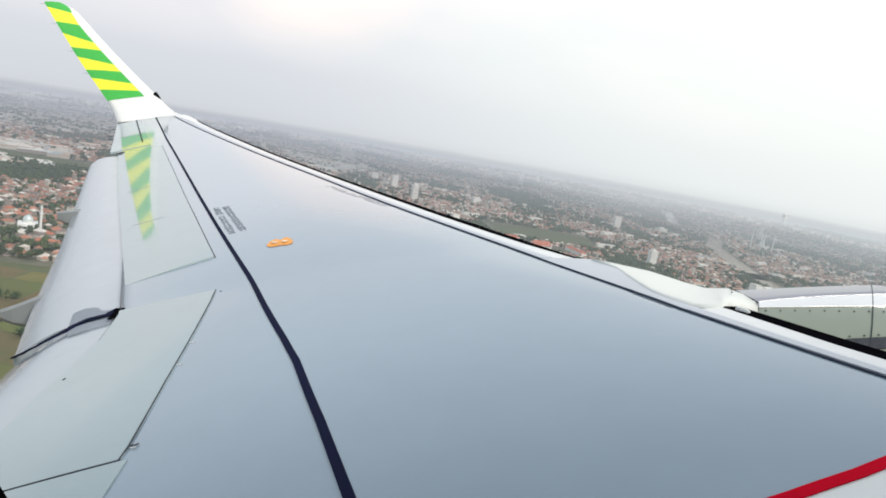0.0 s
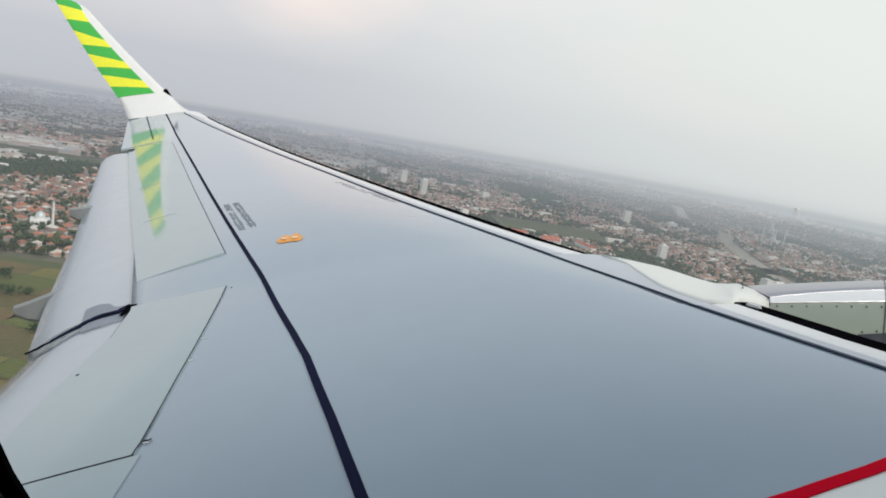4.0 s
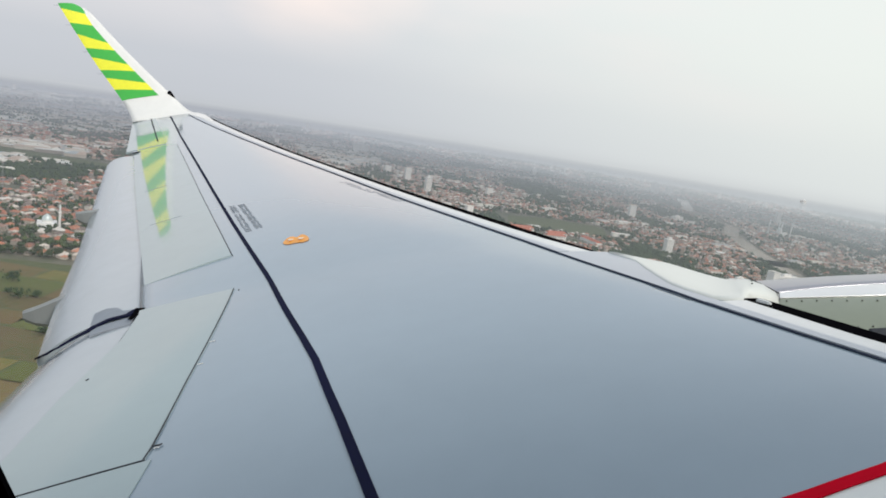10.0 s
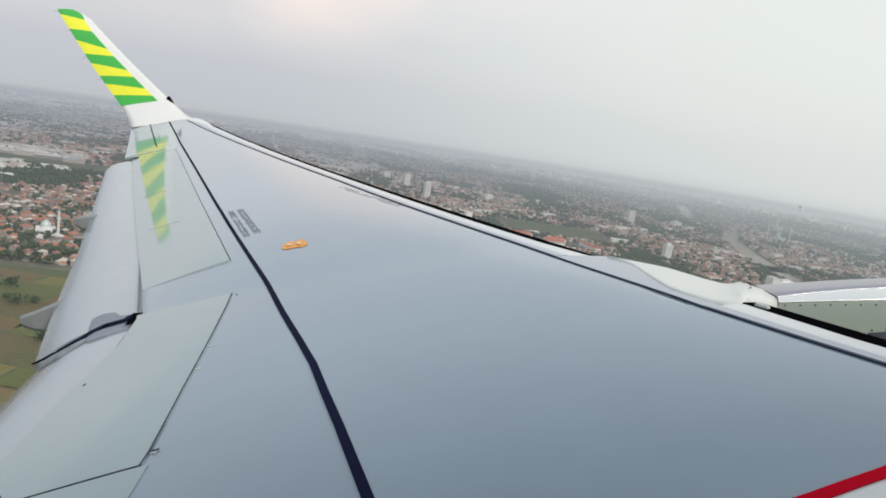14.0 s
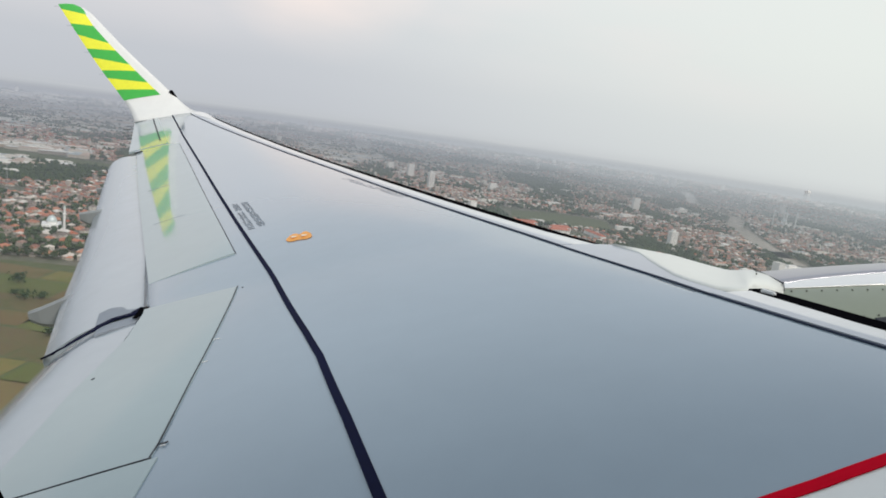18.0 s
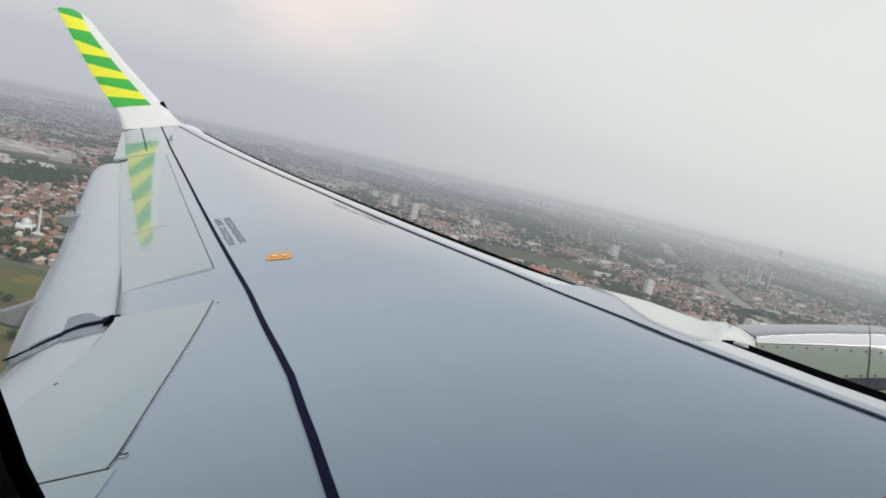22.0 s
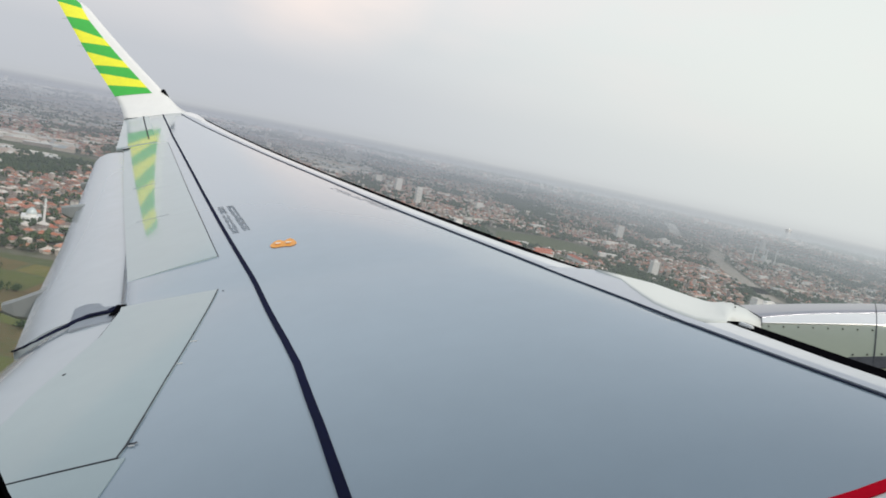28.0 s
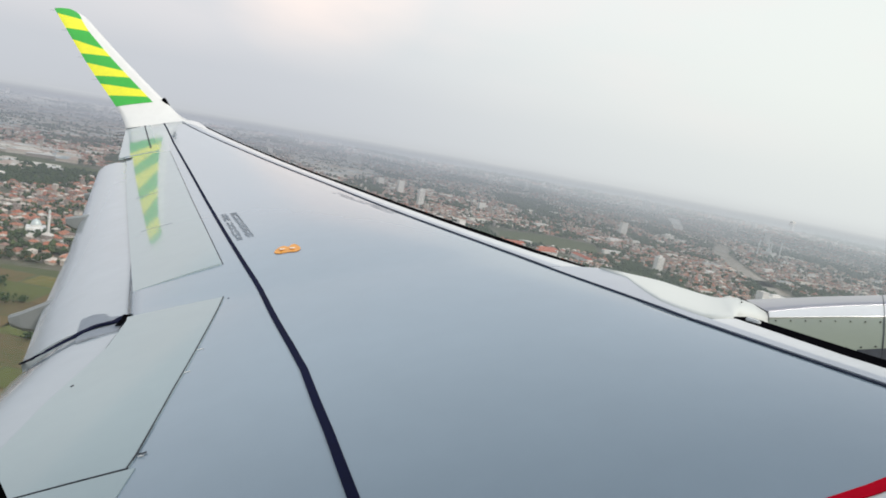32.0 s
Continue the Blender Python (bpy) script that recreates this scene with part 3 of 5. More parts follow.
def tip_at(h, w, off=0.0):
    a, b = flowing(TIP_LE, h), flowing(TIP_TE, h)
    if h > 4.5:                                  # the tip's front corner is rounded off
        a = a.lerp(b, 0.36 * ((h - 4.5) / 0.5) ** 3)
    thick = 0.045 * math.sin(math.pi * min(1, 0.03 + w * 0.97)) ** 0.6
    inward = Vector((0, 0, 1)).lerp(TIP_IN, min(1, h / 2)).normalized()
    return a.lerp(b, w) + inward * (thick * 0.6 + off)


def sharklet():
    bm = bmesh.new()
    nw, rings = 10, []
    for k in range(26):
        h = 5 * k / 25
        rings.append([bm.verts.new(tip_at(h, j / nw)) for j in range(nw + 1)] + [bm.verts.new(tip_at(h, j / nw, -0.075 if 0 < j < nw else -0.02)) for j in range(nw, -1, -1)])
    m = 2 * nw + 2
    for a, b in zip(rings, rings[1:]):
        for j in range(m):
            bm.faces.new((a[j], b[j], b[(j + 1) % m], a[(j + 1) % m]))
    bm.faces.new(rings[-1])
    bmesh.ops.recalc_face_normals(bm, faces=bm.faces)
    tip = part("sharklet", bm, M_WHITE, wing, "white upturned wing tip with green and yellow bands", smooth=True)
    edge = [((5.0, 1.0), (5.0, 0.0)), ((4.82, 1.0), (4.56, 0.25)), ((4.258, 1.0), (4.106, 0.32)), ((3.88, 1.0), (3.491, 0.295)), ((3.446, 1.0), (3.251, 0.285)),
            ((3.18, 1.0), (2.834, 0.265)), ((2.828, 1.0), (2.667, 0.26)), ((2.636, 1.0), (2.381, 0.25)), ((2.357, 1.0), (2.192, 0.245)), ((2.053, 1.0), (2.033, 0.24))]
    for k in range(9):
        bm = bmesh.new()
        grid = []
        for i in range(5):
            (h0, w0), (h1, w1) = edge[k]
            (g0, v0), (g1, v1) = edge[k + 1]
            a, b = (lerp(h0, g0, i / 4), lerp(w0, v0, i / 4)), (lerp(h1, g1, i / 4), lerp(w1, v1, i / 4))
            grid.append([tip_at(lerp(a[0], b[0], j / 8), lerp(a[1], b[1], j / 8)) for j in range(9)])
        hi = [[bm.verts.new(p + TIP_IN * 0.008) for p in r] for r in grid]
        lo = [[bm.verts.new(p + TIP_IN * 0.001) for p in r] for r in grid]
        for i in range(4):
            for j in range(8):
                bm.faces.new((hi[i][j], hi[i][j + 1], hi[i + 1][j + 1], hi[i + 1][j]))
        ring_h = hi[0] + [r[-1] for r in hi[1:]] + hi[-1][-2::-1] + [r[0] for r in hi[-2:0:-1]]
        ring_l = lo[0] + [r[-1] for r in lo[1:]] + lo[-1][-2::-1] + [r[0] for r in lo[-2:0:-1]]
        for i in range(len(ring_h)):
            j = (i + 1) % len(ring_h)
            bm.faces.new((ring_h[i], ring_l[i], ring_l[j], ring_h[j]))
        bmesh.ops.recalc_face_normals(bm, faces=bm.faces)
        part("stripe", bm, M_YELLOW if k % 2 else M_GREEN, tip, "yellow band" if k % 2 else "green band")
    # static dischargers on the rear edge
    for h in (4.95, 4.2, 3.35, 2.75, 2.15):
        p = tip_at(h, 1.0)
        bm = bmesh.new()
        bmesh.ops.create_cone(bm, cap_ends=True, segments=6, radius1=0.005, radius2=0.003, depth=0.12, matrix=Matrix.Translation(p + Vector((-0.06, 0, 0.0))) @ pose(0, 0, 0, 0, -84, 0))
        part("static_discharger", bm, M_FLAP, tip, "thin grey rod")
    for k in range(5):                           # and on the wing's own rear edge beside it
        p = skin(1.0, lerp(14.9, 16.2, k / 4), 0.0)
        bm = bmesh.new()
        bmesh.ops.create_cone(bm, cap_ends=True, segments=6, radius1=0.007, radius2=0.004, depth=0.2, matrix=Matrix.Translation(p + Vector((-0.1, 0, 0.0))) @ pose(0, 0, 0, 0, -88, 0))
        part("static_discharger", bm, M_SEAM, wing, "thin dark rod")
    # dark light housing on the front edge, tapering down along it
    top, low = tip_at(2.09, 0.0), tip_at(1.87, 0.0)
    turn = (low - top).normalized().to_track_quat("Z", "Y").to_matrix().to_4x4()
    bm = bmesh.new()
    bmesh.ops.create_cone(bm, cap_ends=True, segments=14, radius1=0.05, radius2=0.006, depth=(low - top).length, matrix=Matrix.Translation((top + low) / 2 + Vector((0.012, 0, -0.012))) @ turn)
    part("tip_light", bm, M_BLACK, tip, "small dark light housing", smooth=True)


sharklet()

# ---- engine and pylon ----
engine = thing("jet_engine", "pale grey jet engine nacelle slung under the wing's leading edge", "jet engine", AIR)


def revolve(profile, y, z, n=48, tilt=0.0):
    bm = bmesh.new()
    rings = []
    for x, r in profile:
        rings.append([bm.verts.new((x, y + r * math.cos(math.tau * i / n), z + tilt * (x - 2) + r * math.sin(math.tau * i / n))) for i in range(n)])
    for a, b in zip(rings, rings[1:]):
        for i in range(n):
            bm.faces.new((a[i], b[i], b[(i + 1) % n], a[(i + 1) % n]))
    bm.faces.new(rings[0][::-1])
    bm.faces.new(rings[-1])
    bmesh.ops.recalc_face_normals(bm, faces=bm.faces)
    return bm


EY, EZ, ET = 4.0, -2.328, -0.075
nacelle = part("fan_cowl", revolve([(0.2, 0.80), (0.9, 0.96), (1.6, 1.08), (2.2, 1.13), (2.9, 1.145), (3.32, 1.145)], EY, EZ, tilt=ET), M_COWL, engine, "pale grey fan cowl", smooth=True)
part("inlet_cowl", revolve([(3.335, 1.145), (3.9, 1.13), (4.5, 1.07), (4.75, 0.98), (4.78, 0.9), (4.6, 0.86), (3.8, 0.84)], EY, EZ, tilt=ET), M_COWL, engine, "pale grey inlet cowl", smooth=True)
part("exhaust_cone", revolve([(-1.0, 0.10), (-0.4, 0.32), (0.2, 0.52), (0.4, 0.6)], EY, EZ, tilt=ET), M_RIVET, engine, "dark metal exhaust cone", smooth=True)
bm = bmesh.new()
edge = []
for k in range(41):
    a = 60 + 2.0 * k
    x = 3.27 - (a - 80) * 0.0147
    r = curve_at([(2.2, 1.13), (2.9, 1.145), (3.4, 1.145)], x) + 0.006
    edge.append([bm.verts.new((x + d, EY + (r + h) * math.cos(radians(a)), EZ + ET * (x - 2) + (r + h) * math.sin(radians(a)))) for d, h in ((-0.0025, 0.0), (0.0025, 0.0), (0.0025, -0.006), (-0.0025, -0.006))])
for p, q in zip(edge, edge[1:]):
    for m in range(4):
        bm.faces.new((p[m], q[m], q[(m + 1) % 4], p[(m + 1) % 4]))
part("cowl_joint", bm, M_SEAM, nacelle, "thin dark joint round the cowl")


def cowl_panel(name, x0, x1, a0, a1, mat, label):
    """A skin panel of the cowl between two angles, given along its length, just proud of it."""
    prof = [(0.2, 0.80), (0.9, 0.96), (1.6, 1.08), (2.2, 1.13), (2.9, 1.145), (3.32, 1.145), (3.9, 1.13), (4.5, 1.07)]
    bm = bmesh.new()
    nx, na = 14, 16
    grid = []
    for i in range(nx + 1):
        x = lerp(x0, x1, i / nx)
        r = curve_at(prof, x)
        grid.append([[bm.verts.new((x, EY + (r + h) * math.cos(a), EZ + ET * (x - 2) + (r + h) * math.sin(a))) for h in (0.004, 0.0)] for a in [radians(lerp(a0(x), a1(x), k / na)) for k in range(na + 1)]])
    for i in range(nx):
        for k in range(na):
            bm.faces.new((grid[i][k][0], grid[i + 1][k][0], grid[i + 1][k + 1][0], grid[i][k + 1][0]))
        for k in (0, na):
            bm.faces.new((grid[i][k][0], grid[i][k][1], grid[i + 1][k][1], grid[i + 1][k][0]))
    for i in (0, nx):
        for k in range(na):
            bm.faces.new((grid[i][k][0], grid[i][k + 1][0], grid[i][k + 1][1], grid[i][k][1]))
    bmesh.ops.recalc_face_normals(bm, faces=bm.faces)
    return part(name, bm, mat, nacelle, label, smooth=True)


# upper edge of the painted highlight, tapering towards the pylon
def highlight_edge(x):
    return 94.8 + 3.4 * max(0.0, 1 - (x - 2.15) / 0.6) ** 2


cowl_panel("cowl_top_panel", 1.2, 3.31, lambda x: 40, lambda x: highlight_edge(max(x, 2.15)) - 0.2, M_BARE, "polished bare metal top panel")
cowl_panel("cowl_top_panel", 3.35, 4.4, lambda x: 40, lambda x: 100.5, M_BARE, "polished bare metal top panel")
# the sky's highlight on the round cowl, painted in as a brighter band
cowl_panel("cowl_strip", 2.15, 3.31, highlight_edge, lambda x: 100.6 + 3.96 * (x - 2.15), M_GLEAM, "bright highlight band painted along the cowl")
cowl_panel("cowl_vent", 2.55, 2.82, lambda x: 118.5, lambda x: 122.8, M_SEAM, "dark vent slot")
for row, (ang, x0, count) in enumerate(((103.0, 2.24, 13), (117.5, 2.50, 6))):
    for k in range(count):
        a, x = radians(ang + (k * 0.5 if row == 0 else 0)), x0 + 0.088 * k
        r = curve_at([(1.6, 1.08), (2.2, 1.13), (2.9, 1.145), (4.0, 1.145)], x) + 0.002
        bm = bmesh.new()
        bmesh.ops.create_icosphere(bm, subdivisions=1, radius=0.0065, matrix=Matrix.Translation((x, EY + r * math.cos(a), EZ + ET * (x - 2) + r * math.sin(a))))
        part("rivet", bm, M_RIVET, nacelle)


def pylon_fairing():
    """A smooth hump that runs from the wing's upper skin forward on to the nacelle: near edge, ridge, then the hidden far side."""
    stations = [((1.32, 4.237, -0.922), (1.346, 4.2, -0.921)), (skin(0.0872, 5.757, 0.007), (1.475, 4.143, -0.957)), (skin(0.113, 5.56, 0.007), (1.569, 4.1, -0.982)),
                (skin(0.133, 5.376, 0.007), (1.65, 4.07, -1.005)), (skin(0.149, 5.2, 0.007), (1.735, 4.042, -1.038)), (skin(0.1534, 5.08, 0.007), (1.856, 4.0, -1.086)),
                (skin(0.154, 4.909, 0.007), (1.945, 3.98, -1.118)), (skin(0.140, 4.867, 0.006), (1.985, 3.976, -1.129)), (skin(0.1275, 4.87, 0.006), (2.015, 3.973, -1.132)),
                (skin(0.112, 4.935, 0.002), (2.043, 3.97, -1.134)), ((1.80, 3.36, -1.055), (2.119, 3.96, -1.14)), ((1.935, 3.45, -1.11), (2.17, 3.88, -1.163)), ((2.048, 3.5, -1.155), (2.205, 3.78, -1.20))]
    bm, rings = bmesh.new(), []
    for k, (near_edge, ridge) in enumerate(stations):
        a, b = Vector(near_edge), Vector(ridge)
        swell = (0.0, 0.004, 0.006, 0.008, 0.009, 0.009, 0.009, 0.01, 0.012, 0.015, 0.018, 0.02, 0.018)[k]
        ring = [a + Vector((-0.02, 0, -0.25))]
        ring += [a.lerp(b, j / 11) + Vector((0, 0, swell * math.sin(math.pi * (j / 11) ** 0.55))) for j in range(12)]
        ring += [b + Vector((0.03, 0.12, -0.03)), b + Vector((0.03, 0.24, -0.12)), b + Vector((0.0, 0.3, -0.45))]
        rings.append([bm.verts.new(p) for p in ring])
    for a, b in zip(rings, rings[1:]):
        for i in range(len(a) - 1):
            bm.faces.new((a[i], b[i], b[i + 1], a[i + 1]))
    bm.faces.new(rings[0][::-1])
    bm.faces.new(rings[-1])
    bmesh.ops.recalc_face_normals(bm, faces=bm.faces)
    fairing = part("pylon_fairing", bm, M_FAIR, engine, "white pylon fairing", smooth=True)
    # the cap's front joint
    a, b = Vector(stations[-1][0]), Vector(stations[-1][1])
    c = Vector(stations[-3][1])
    line = [a.lerp(b, j / 6) + Vector((0.004, 0, 0.022 * math.sin(math.pi * j / 6) + 0.002)) for j in range(7)] + [b.lerp(c, j / 5) + Vector((0.004, 0, 0.004)) for j in range(1, 6)]
    lip = bmesh.new()
    cross = [[lip.verts.new(p + d) for d in (Vector((-0.003, 0, 0.003)), Vector((0.003, 0, 0.003)), Vector((0.003, 0, -0.004)), Vector((-0.003, 0, -0.004)))] for p in line]
    for p, q in zip(cross, cross[1:]):
        for i in range(4):
            lip.faces.new((p[i], q[i], q[(i + 1) % 4], p[(i + 1) % 4]))
    part("fairing_joint", lip, M_SEAM, fairing, "thin dark joint")
    for j in range(3):
        dot = bmesh.new()
        bmesh.ops.create_icosphere(dot, subdivisions=1, radius=0.006, matrix=Matrix.Translation(Vector(stations[10][0]).lerp(Vector(stations[10][1]), 0.45 + 0.18 * j) + Vector((0.02, 0, 0.02))))
        part("rivet", dot, M_RIVET, fairing)
    # pale slat track end standing in the dark gap
    p = skin(0.1185, 4.81, 0.004)
    bm = bmesh.new()
    bmesh.ops.create_cube(bm, size=1.0, matrix=Matrix.Translation(p) @ pose(0, 0, 0, 0, 8, -62) @ Matrix.Diagonal((0.075, 0.026, 0.03, 1)))
    bmesh.ops.bevel(bm, geom=list(bm.edges), offset=0.006, segments=2, affect="EDGES")
    part("slat_track", bm, M_SLAT, wing, "pale slat track end in the dark gap")


pylon_fairing()


# ---- fuselage side with the open-shaded window the view is taken through ----
def fuselage():
    hull = new("fuselage_wall")
    hull.matrix_world = AIR
    tagged(hull, "white airliner fuselage side with a cabin window", "fuselage wall", kind="structure")
    r, x_cut = 1.975, [-9.0, -4.0, -1.0, -0.19, 0.25, 1.0, 4.0, 9.0]
    za, zb = -0.30, 0.26
    a0, a1 = math.asin(za / r), math.asin(zb / r)
    angs = [a0, a1] + [a1 + (math.tau - (a1 - a0)) * k / 40 for k in range(1, 40)]
    n = len(angs)
    verts, faces = [], []
    for x in x_cut:
        for rr in (r, r - 0.06):
            verts += [(x, -EYE_S + rr * math.cos(a), rr * math.sin(a)) for a in angs]
    for i in range(len(x_cut) - 1):
        for j in range(n):
            if i == 3 and j == 0:
                continue
            k = (j + 1) % n
            p, q = 2 * n * i, 2 * n * (i + 1)
            faces += [(p + j, q + j, q + k, p + k), (p + n + j, p + n + k, q + n + k, q + n + j)]
    for e in (0, 2 * n * (len(x_cut) - 1)):
        faces.append(tuple(e + j for j in range(n)))
    piece("hull_skin", mesh_of("hull_skin", verts, faces, [M_WHITE]), hull, "white painted hull skin")
    # plate round the opening, then the dark rounded rubber frame
    m = 48
    oval, plate = [], []
    for k in range(m):
        a = math.tau * k / m
        c, s = math.cos(a), math.sin(a)
        oval.append((0.0465 + 0.1885 * math.copysign(abs(c) ** 0.77, c), 0.006 + 0.236 * math.copysign(abs(s) ** 0.77, s)))
        t = min(0.225 / max(abs(c), 1e-6), 0.28 / max(abs(s), 1e-6))
        plate.append((0.035 + t * c, -0.02 + t * s))

    def band(name, inner, outer, y0, y1, mat, label):
        v = [(x, y, z) for ring, y in ((inner, y0), (outer, y0), (outer, y1), (inner, y1)) for x, z in ring]
        f = []
        for g in range(4):
            h = (g + 1) % 4
            f += [(g * m + k, g * m + (k + 1) % m, h * m + (k + 1) % m, h * m + k) for k in range(m)]
        piece(name, mesh_of(name, v, f, [mat]), hull, label)

    wide = [(0.047 + (x - 0.047) * 1.028, 0.006 + (z - 0.006) * 1.024) for x, z in oval]
    band("window_surround", wide, plate, 0.1985, 0.2005, M_REVEAL, "grey trim round the window")
    band("window_frame", oval, wide, 0.195, 0.1975, M_BLACK, "black rubber window frame")


fuselage()

# ---- the land below ----
M_LAND = material("dry_land", ((0.045, 0.065, 0.035), (0.085, 0.095, 0.055), (0.16, 0.145, 0.11), (0.06, 0.085, 0.045)), rough=0.9, scale=0.006, fine=0.05, patch=0.55)
M_PADDY = material("field_soil", ((0.115, 0.085, 0.042), (0.15, 0.125, 0.055), (0.09, 0.11, 0.035)), rough=0.9, scale=0.02, fine=0.18, objects=((0.85, 0.80, 0.75), (1.15, 1.05, 0.9), (0.75, 1.05, 0.55), (1.0, 0.86, 0.75), (0.7, 0.95, 0.5), (1.25, 1.2, 0.8)), patch=0.5)
M_BUND = material("grassy_bund", ((0.05, 0.075, 0.02), (0.11, 0.12, 0.05)), rough=0.95, scale=0.1, fine=0.9)
M_WATER = material("muddy_water", ((0.12, 0.115, 0.095), (0.17, 0.16, 0.135)), rough=0.12, scale=0.02, fine=0.2)
M_CANAL = material("canal_water", ((0.33, 0.27, 0.205), (0.38, 0.32, 0.25)), rough=0.2, scale=0.02, fine=0.2)
M_ROAD = material("dusty_road", ((0.20, 0.18, 0.15), (0.29, 0.26, 0.22)), rough=0.9, scale=0.05, fine=0.5)
M_ASPHALT = material("asphalt", ((0.045, 0.046, 0.048), (0.07, 0.07, 0.07)), rough=0.85, scale=0.05, fine=0.6)
M_WALL = material("house_wall", ((0.85, 0.85, 0.85), (1.0, 1.0, 1.0)), rough=0.85, scale=0.2, fine=1.5, island=((0.50, 0.44, 0.38), (0.64, 0.60, 0.54), (0.40, 0.34, 0.28), (0.50, 0.40, 0.31), (0.33, 0.30, 0.27), (0.56, 0.50, 0.44)))
M_NEARWALL = material("weathered_wall", ((0.8, 0.8, 0.8), (1.05, 1.05, 1.05)), rough=0.9, scale=0.3, fine=2.0, objects=((0.60, 0.55, 0.47), (0.46, 0.41, 0.35), (0.68, 0.65, 0.60), (0.38, 0.34, 0.29)))
M_TILE = material("clay_roof_tile", ((0.80, 0.80, 0.80), (1.1, 1.1, 1.1)), rough=0.85, scale=0.15, fine=1.4, island=((0.46, 0.16, 0.09), (0.38, 0.13, 0.08), (0.50, 0.22, 0.13), (0.30, 0.13, 0.09), (0.24, 0.14, 0.11), (0.52, 0.30, 0.21), (0.66, 0.62, 0.57), (0.40, 0.18, 0.12), (0.20, 0.17, 0.15), (0.44, 0.28, 0.22)))
M_NEARTILE = material("weathered_clay_tile", ((0.75, 0.75, 0.75), (1.1, 1.1, 1.1)), rough=0.85, scale=0.3, fine=2.0, objects=((0.46, 0.16, 0.09), (0.38, 0.15, 0.10), (0.52, 0.25, 0.16), (0.28, 0.14, 0.10), (0.64, 0.58, 0.52), (0.42, 0.19, 0.12), (0.32, 0.21, 0.17), (0.70, 0.67, 0.63), (0.48, 0.20, 0.12), (0.22, 0.18, 0.16)))
M_ROOFS = material("mixed_roofing", ((0.80, 0.80, 0.80), (1.1, 1.1, 1.1)), rough=0.8, scale=0.15, fine=1.4, island=((0.46, 0.19, 0.12), (0.38, 0.17, 0.11), (0.22, 0.19, 0.17), (0.66, 0.61, 0.56), (0.48, 0.24, 0.17), (0.84, 0.80, 0.75), (0.48, 0.17, 0.10), (0.36, 0.20, 0.15), (0.56, 0.38, 0.28), (0.90, 0.87, 0.82), (0.17, 0.13, 0.11), (0.36, 0.34, 0.34)))
M_SHED = material("metal_shed_roof", ((0.85, 0.85, 0.85), (1.05, 1.05, 1.05)), rough=0.55, scale=0.08, fine=0.8, island=((0.74, 0.74, 0.72), (0.56, 0.57, 0.57), (0.80, 0.77, 0.71), (0.50, 0.38, 0.31), (0.62, 0.57, 0.50), (0.40, 0.45, 0.48)))
M_LEAF = material("tree_leaves", ((0.7, 0.7, 0.7), (1.25, 1.2, 1.1)), rough=0.85, scale=0.12, fine=0.9, island=((0.036, 0.066, 0.026), (0.052, 0.086, 0.030), (0.042, 0.072, 0.036), (0.072, 0.104, 0.038), (0.034, 0.056, 0.028)), spec=0.2)
M_BARK = material("tree_bark", ((0.08, 0.06, 0.045), (0.14, 0.11, 0.08)), rough=0.95, scale=1.0, fine=8.0)
M_TOWER = material("tower_render", ((0.80, 0.79, 0.76), (0.88, 0.87, 0.84)), rough=0.8, scale=0.05, fine=0.5)
M_GLASS = material("dark_window_glass", around((0.06, 0.075, 0.09), 0.3), rough=0.12, scale=0.3, fine=2.0)
M_DOME = material("dome_metal", around((0.60, 0.68, 0.68), 0.05), rough=0.35, metal=0.2, scale=0.2, fine=1.0)
M_STEEL = material("galvanised_steel", around((0.42, 0.43, 0.44), 0.1), rough=0.5, metal=0.7, scale=0.3, fine=3.0)

rng = np.random.default_rng(7)


def ground_sheet():
    """One sheet out past the horizon's haze, with gentle swells far off."""
    n = 64
    verts, faces = [(0.0, 0.0, 0.0)], []
    radii = [300, 700, 1400, 2500, 3600, 4850]
    for r in radii:
        verts += [(r * math.cos(math.tau * i / n), r * math.sin(math.tau * i / n), 0.0) for i in range(n)]
    faces += [(0, 1 + i, 1 + (i + 1) % n) for i in range(n)]
    for k in range(len(radii) - 1):
        a, b = 1 + k * n, 1 + (k + 1) * n
        faces += [(a + i, b + i, b + (i + 1) % n, a + (i + 1) % n) for i in range(n)]
    ob = new("ground", mesh_of("ground", verts, faces, [M_LAND]))
    tagged(ob, "flat green and brown land running out into haze", "ground", kind="structure")


ground_sheet()


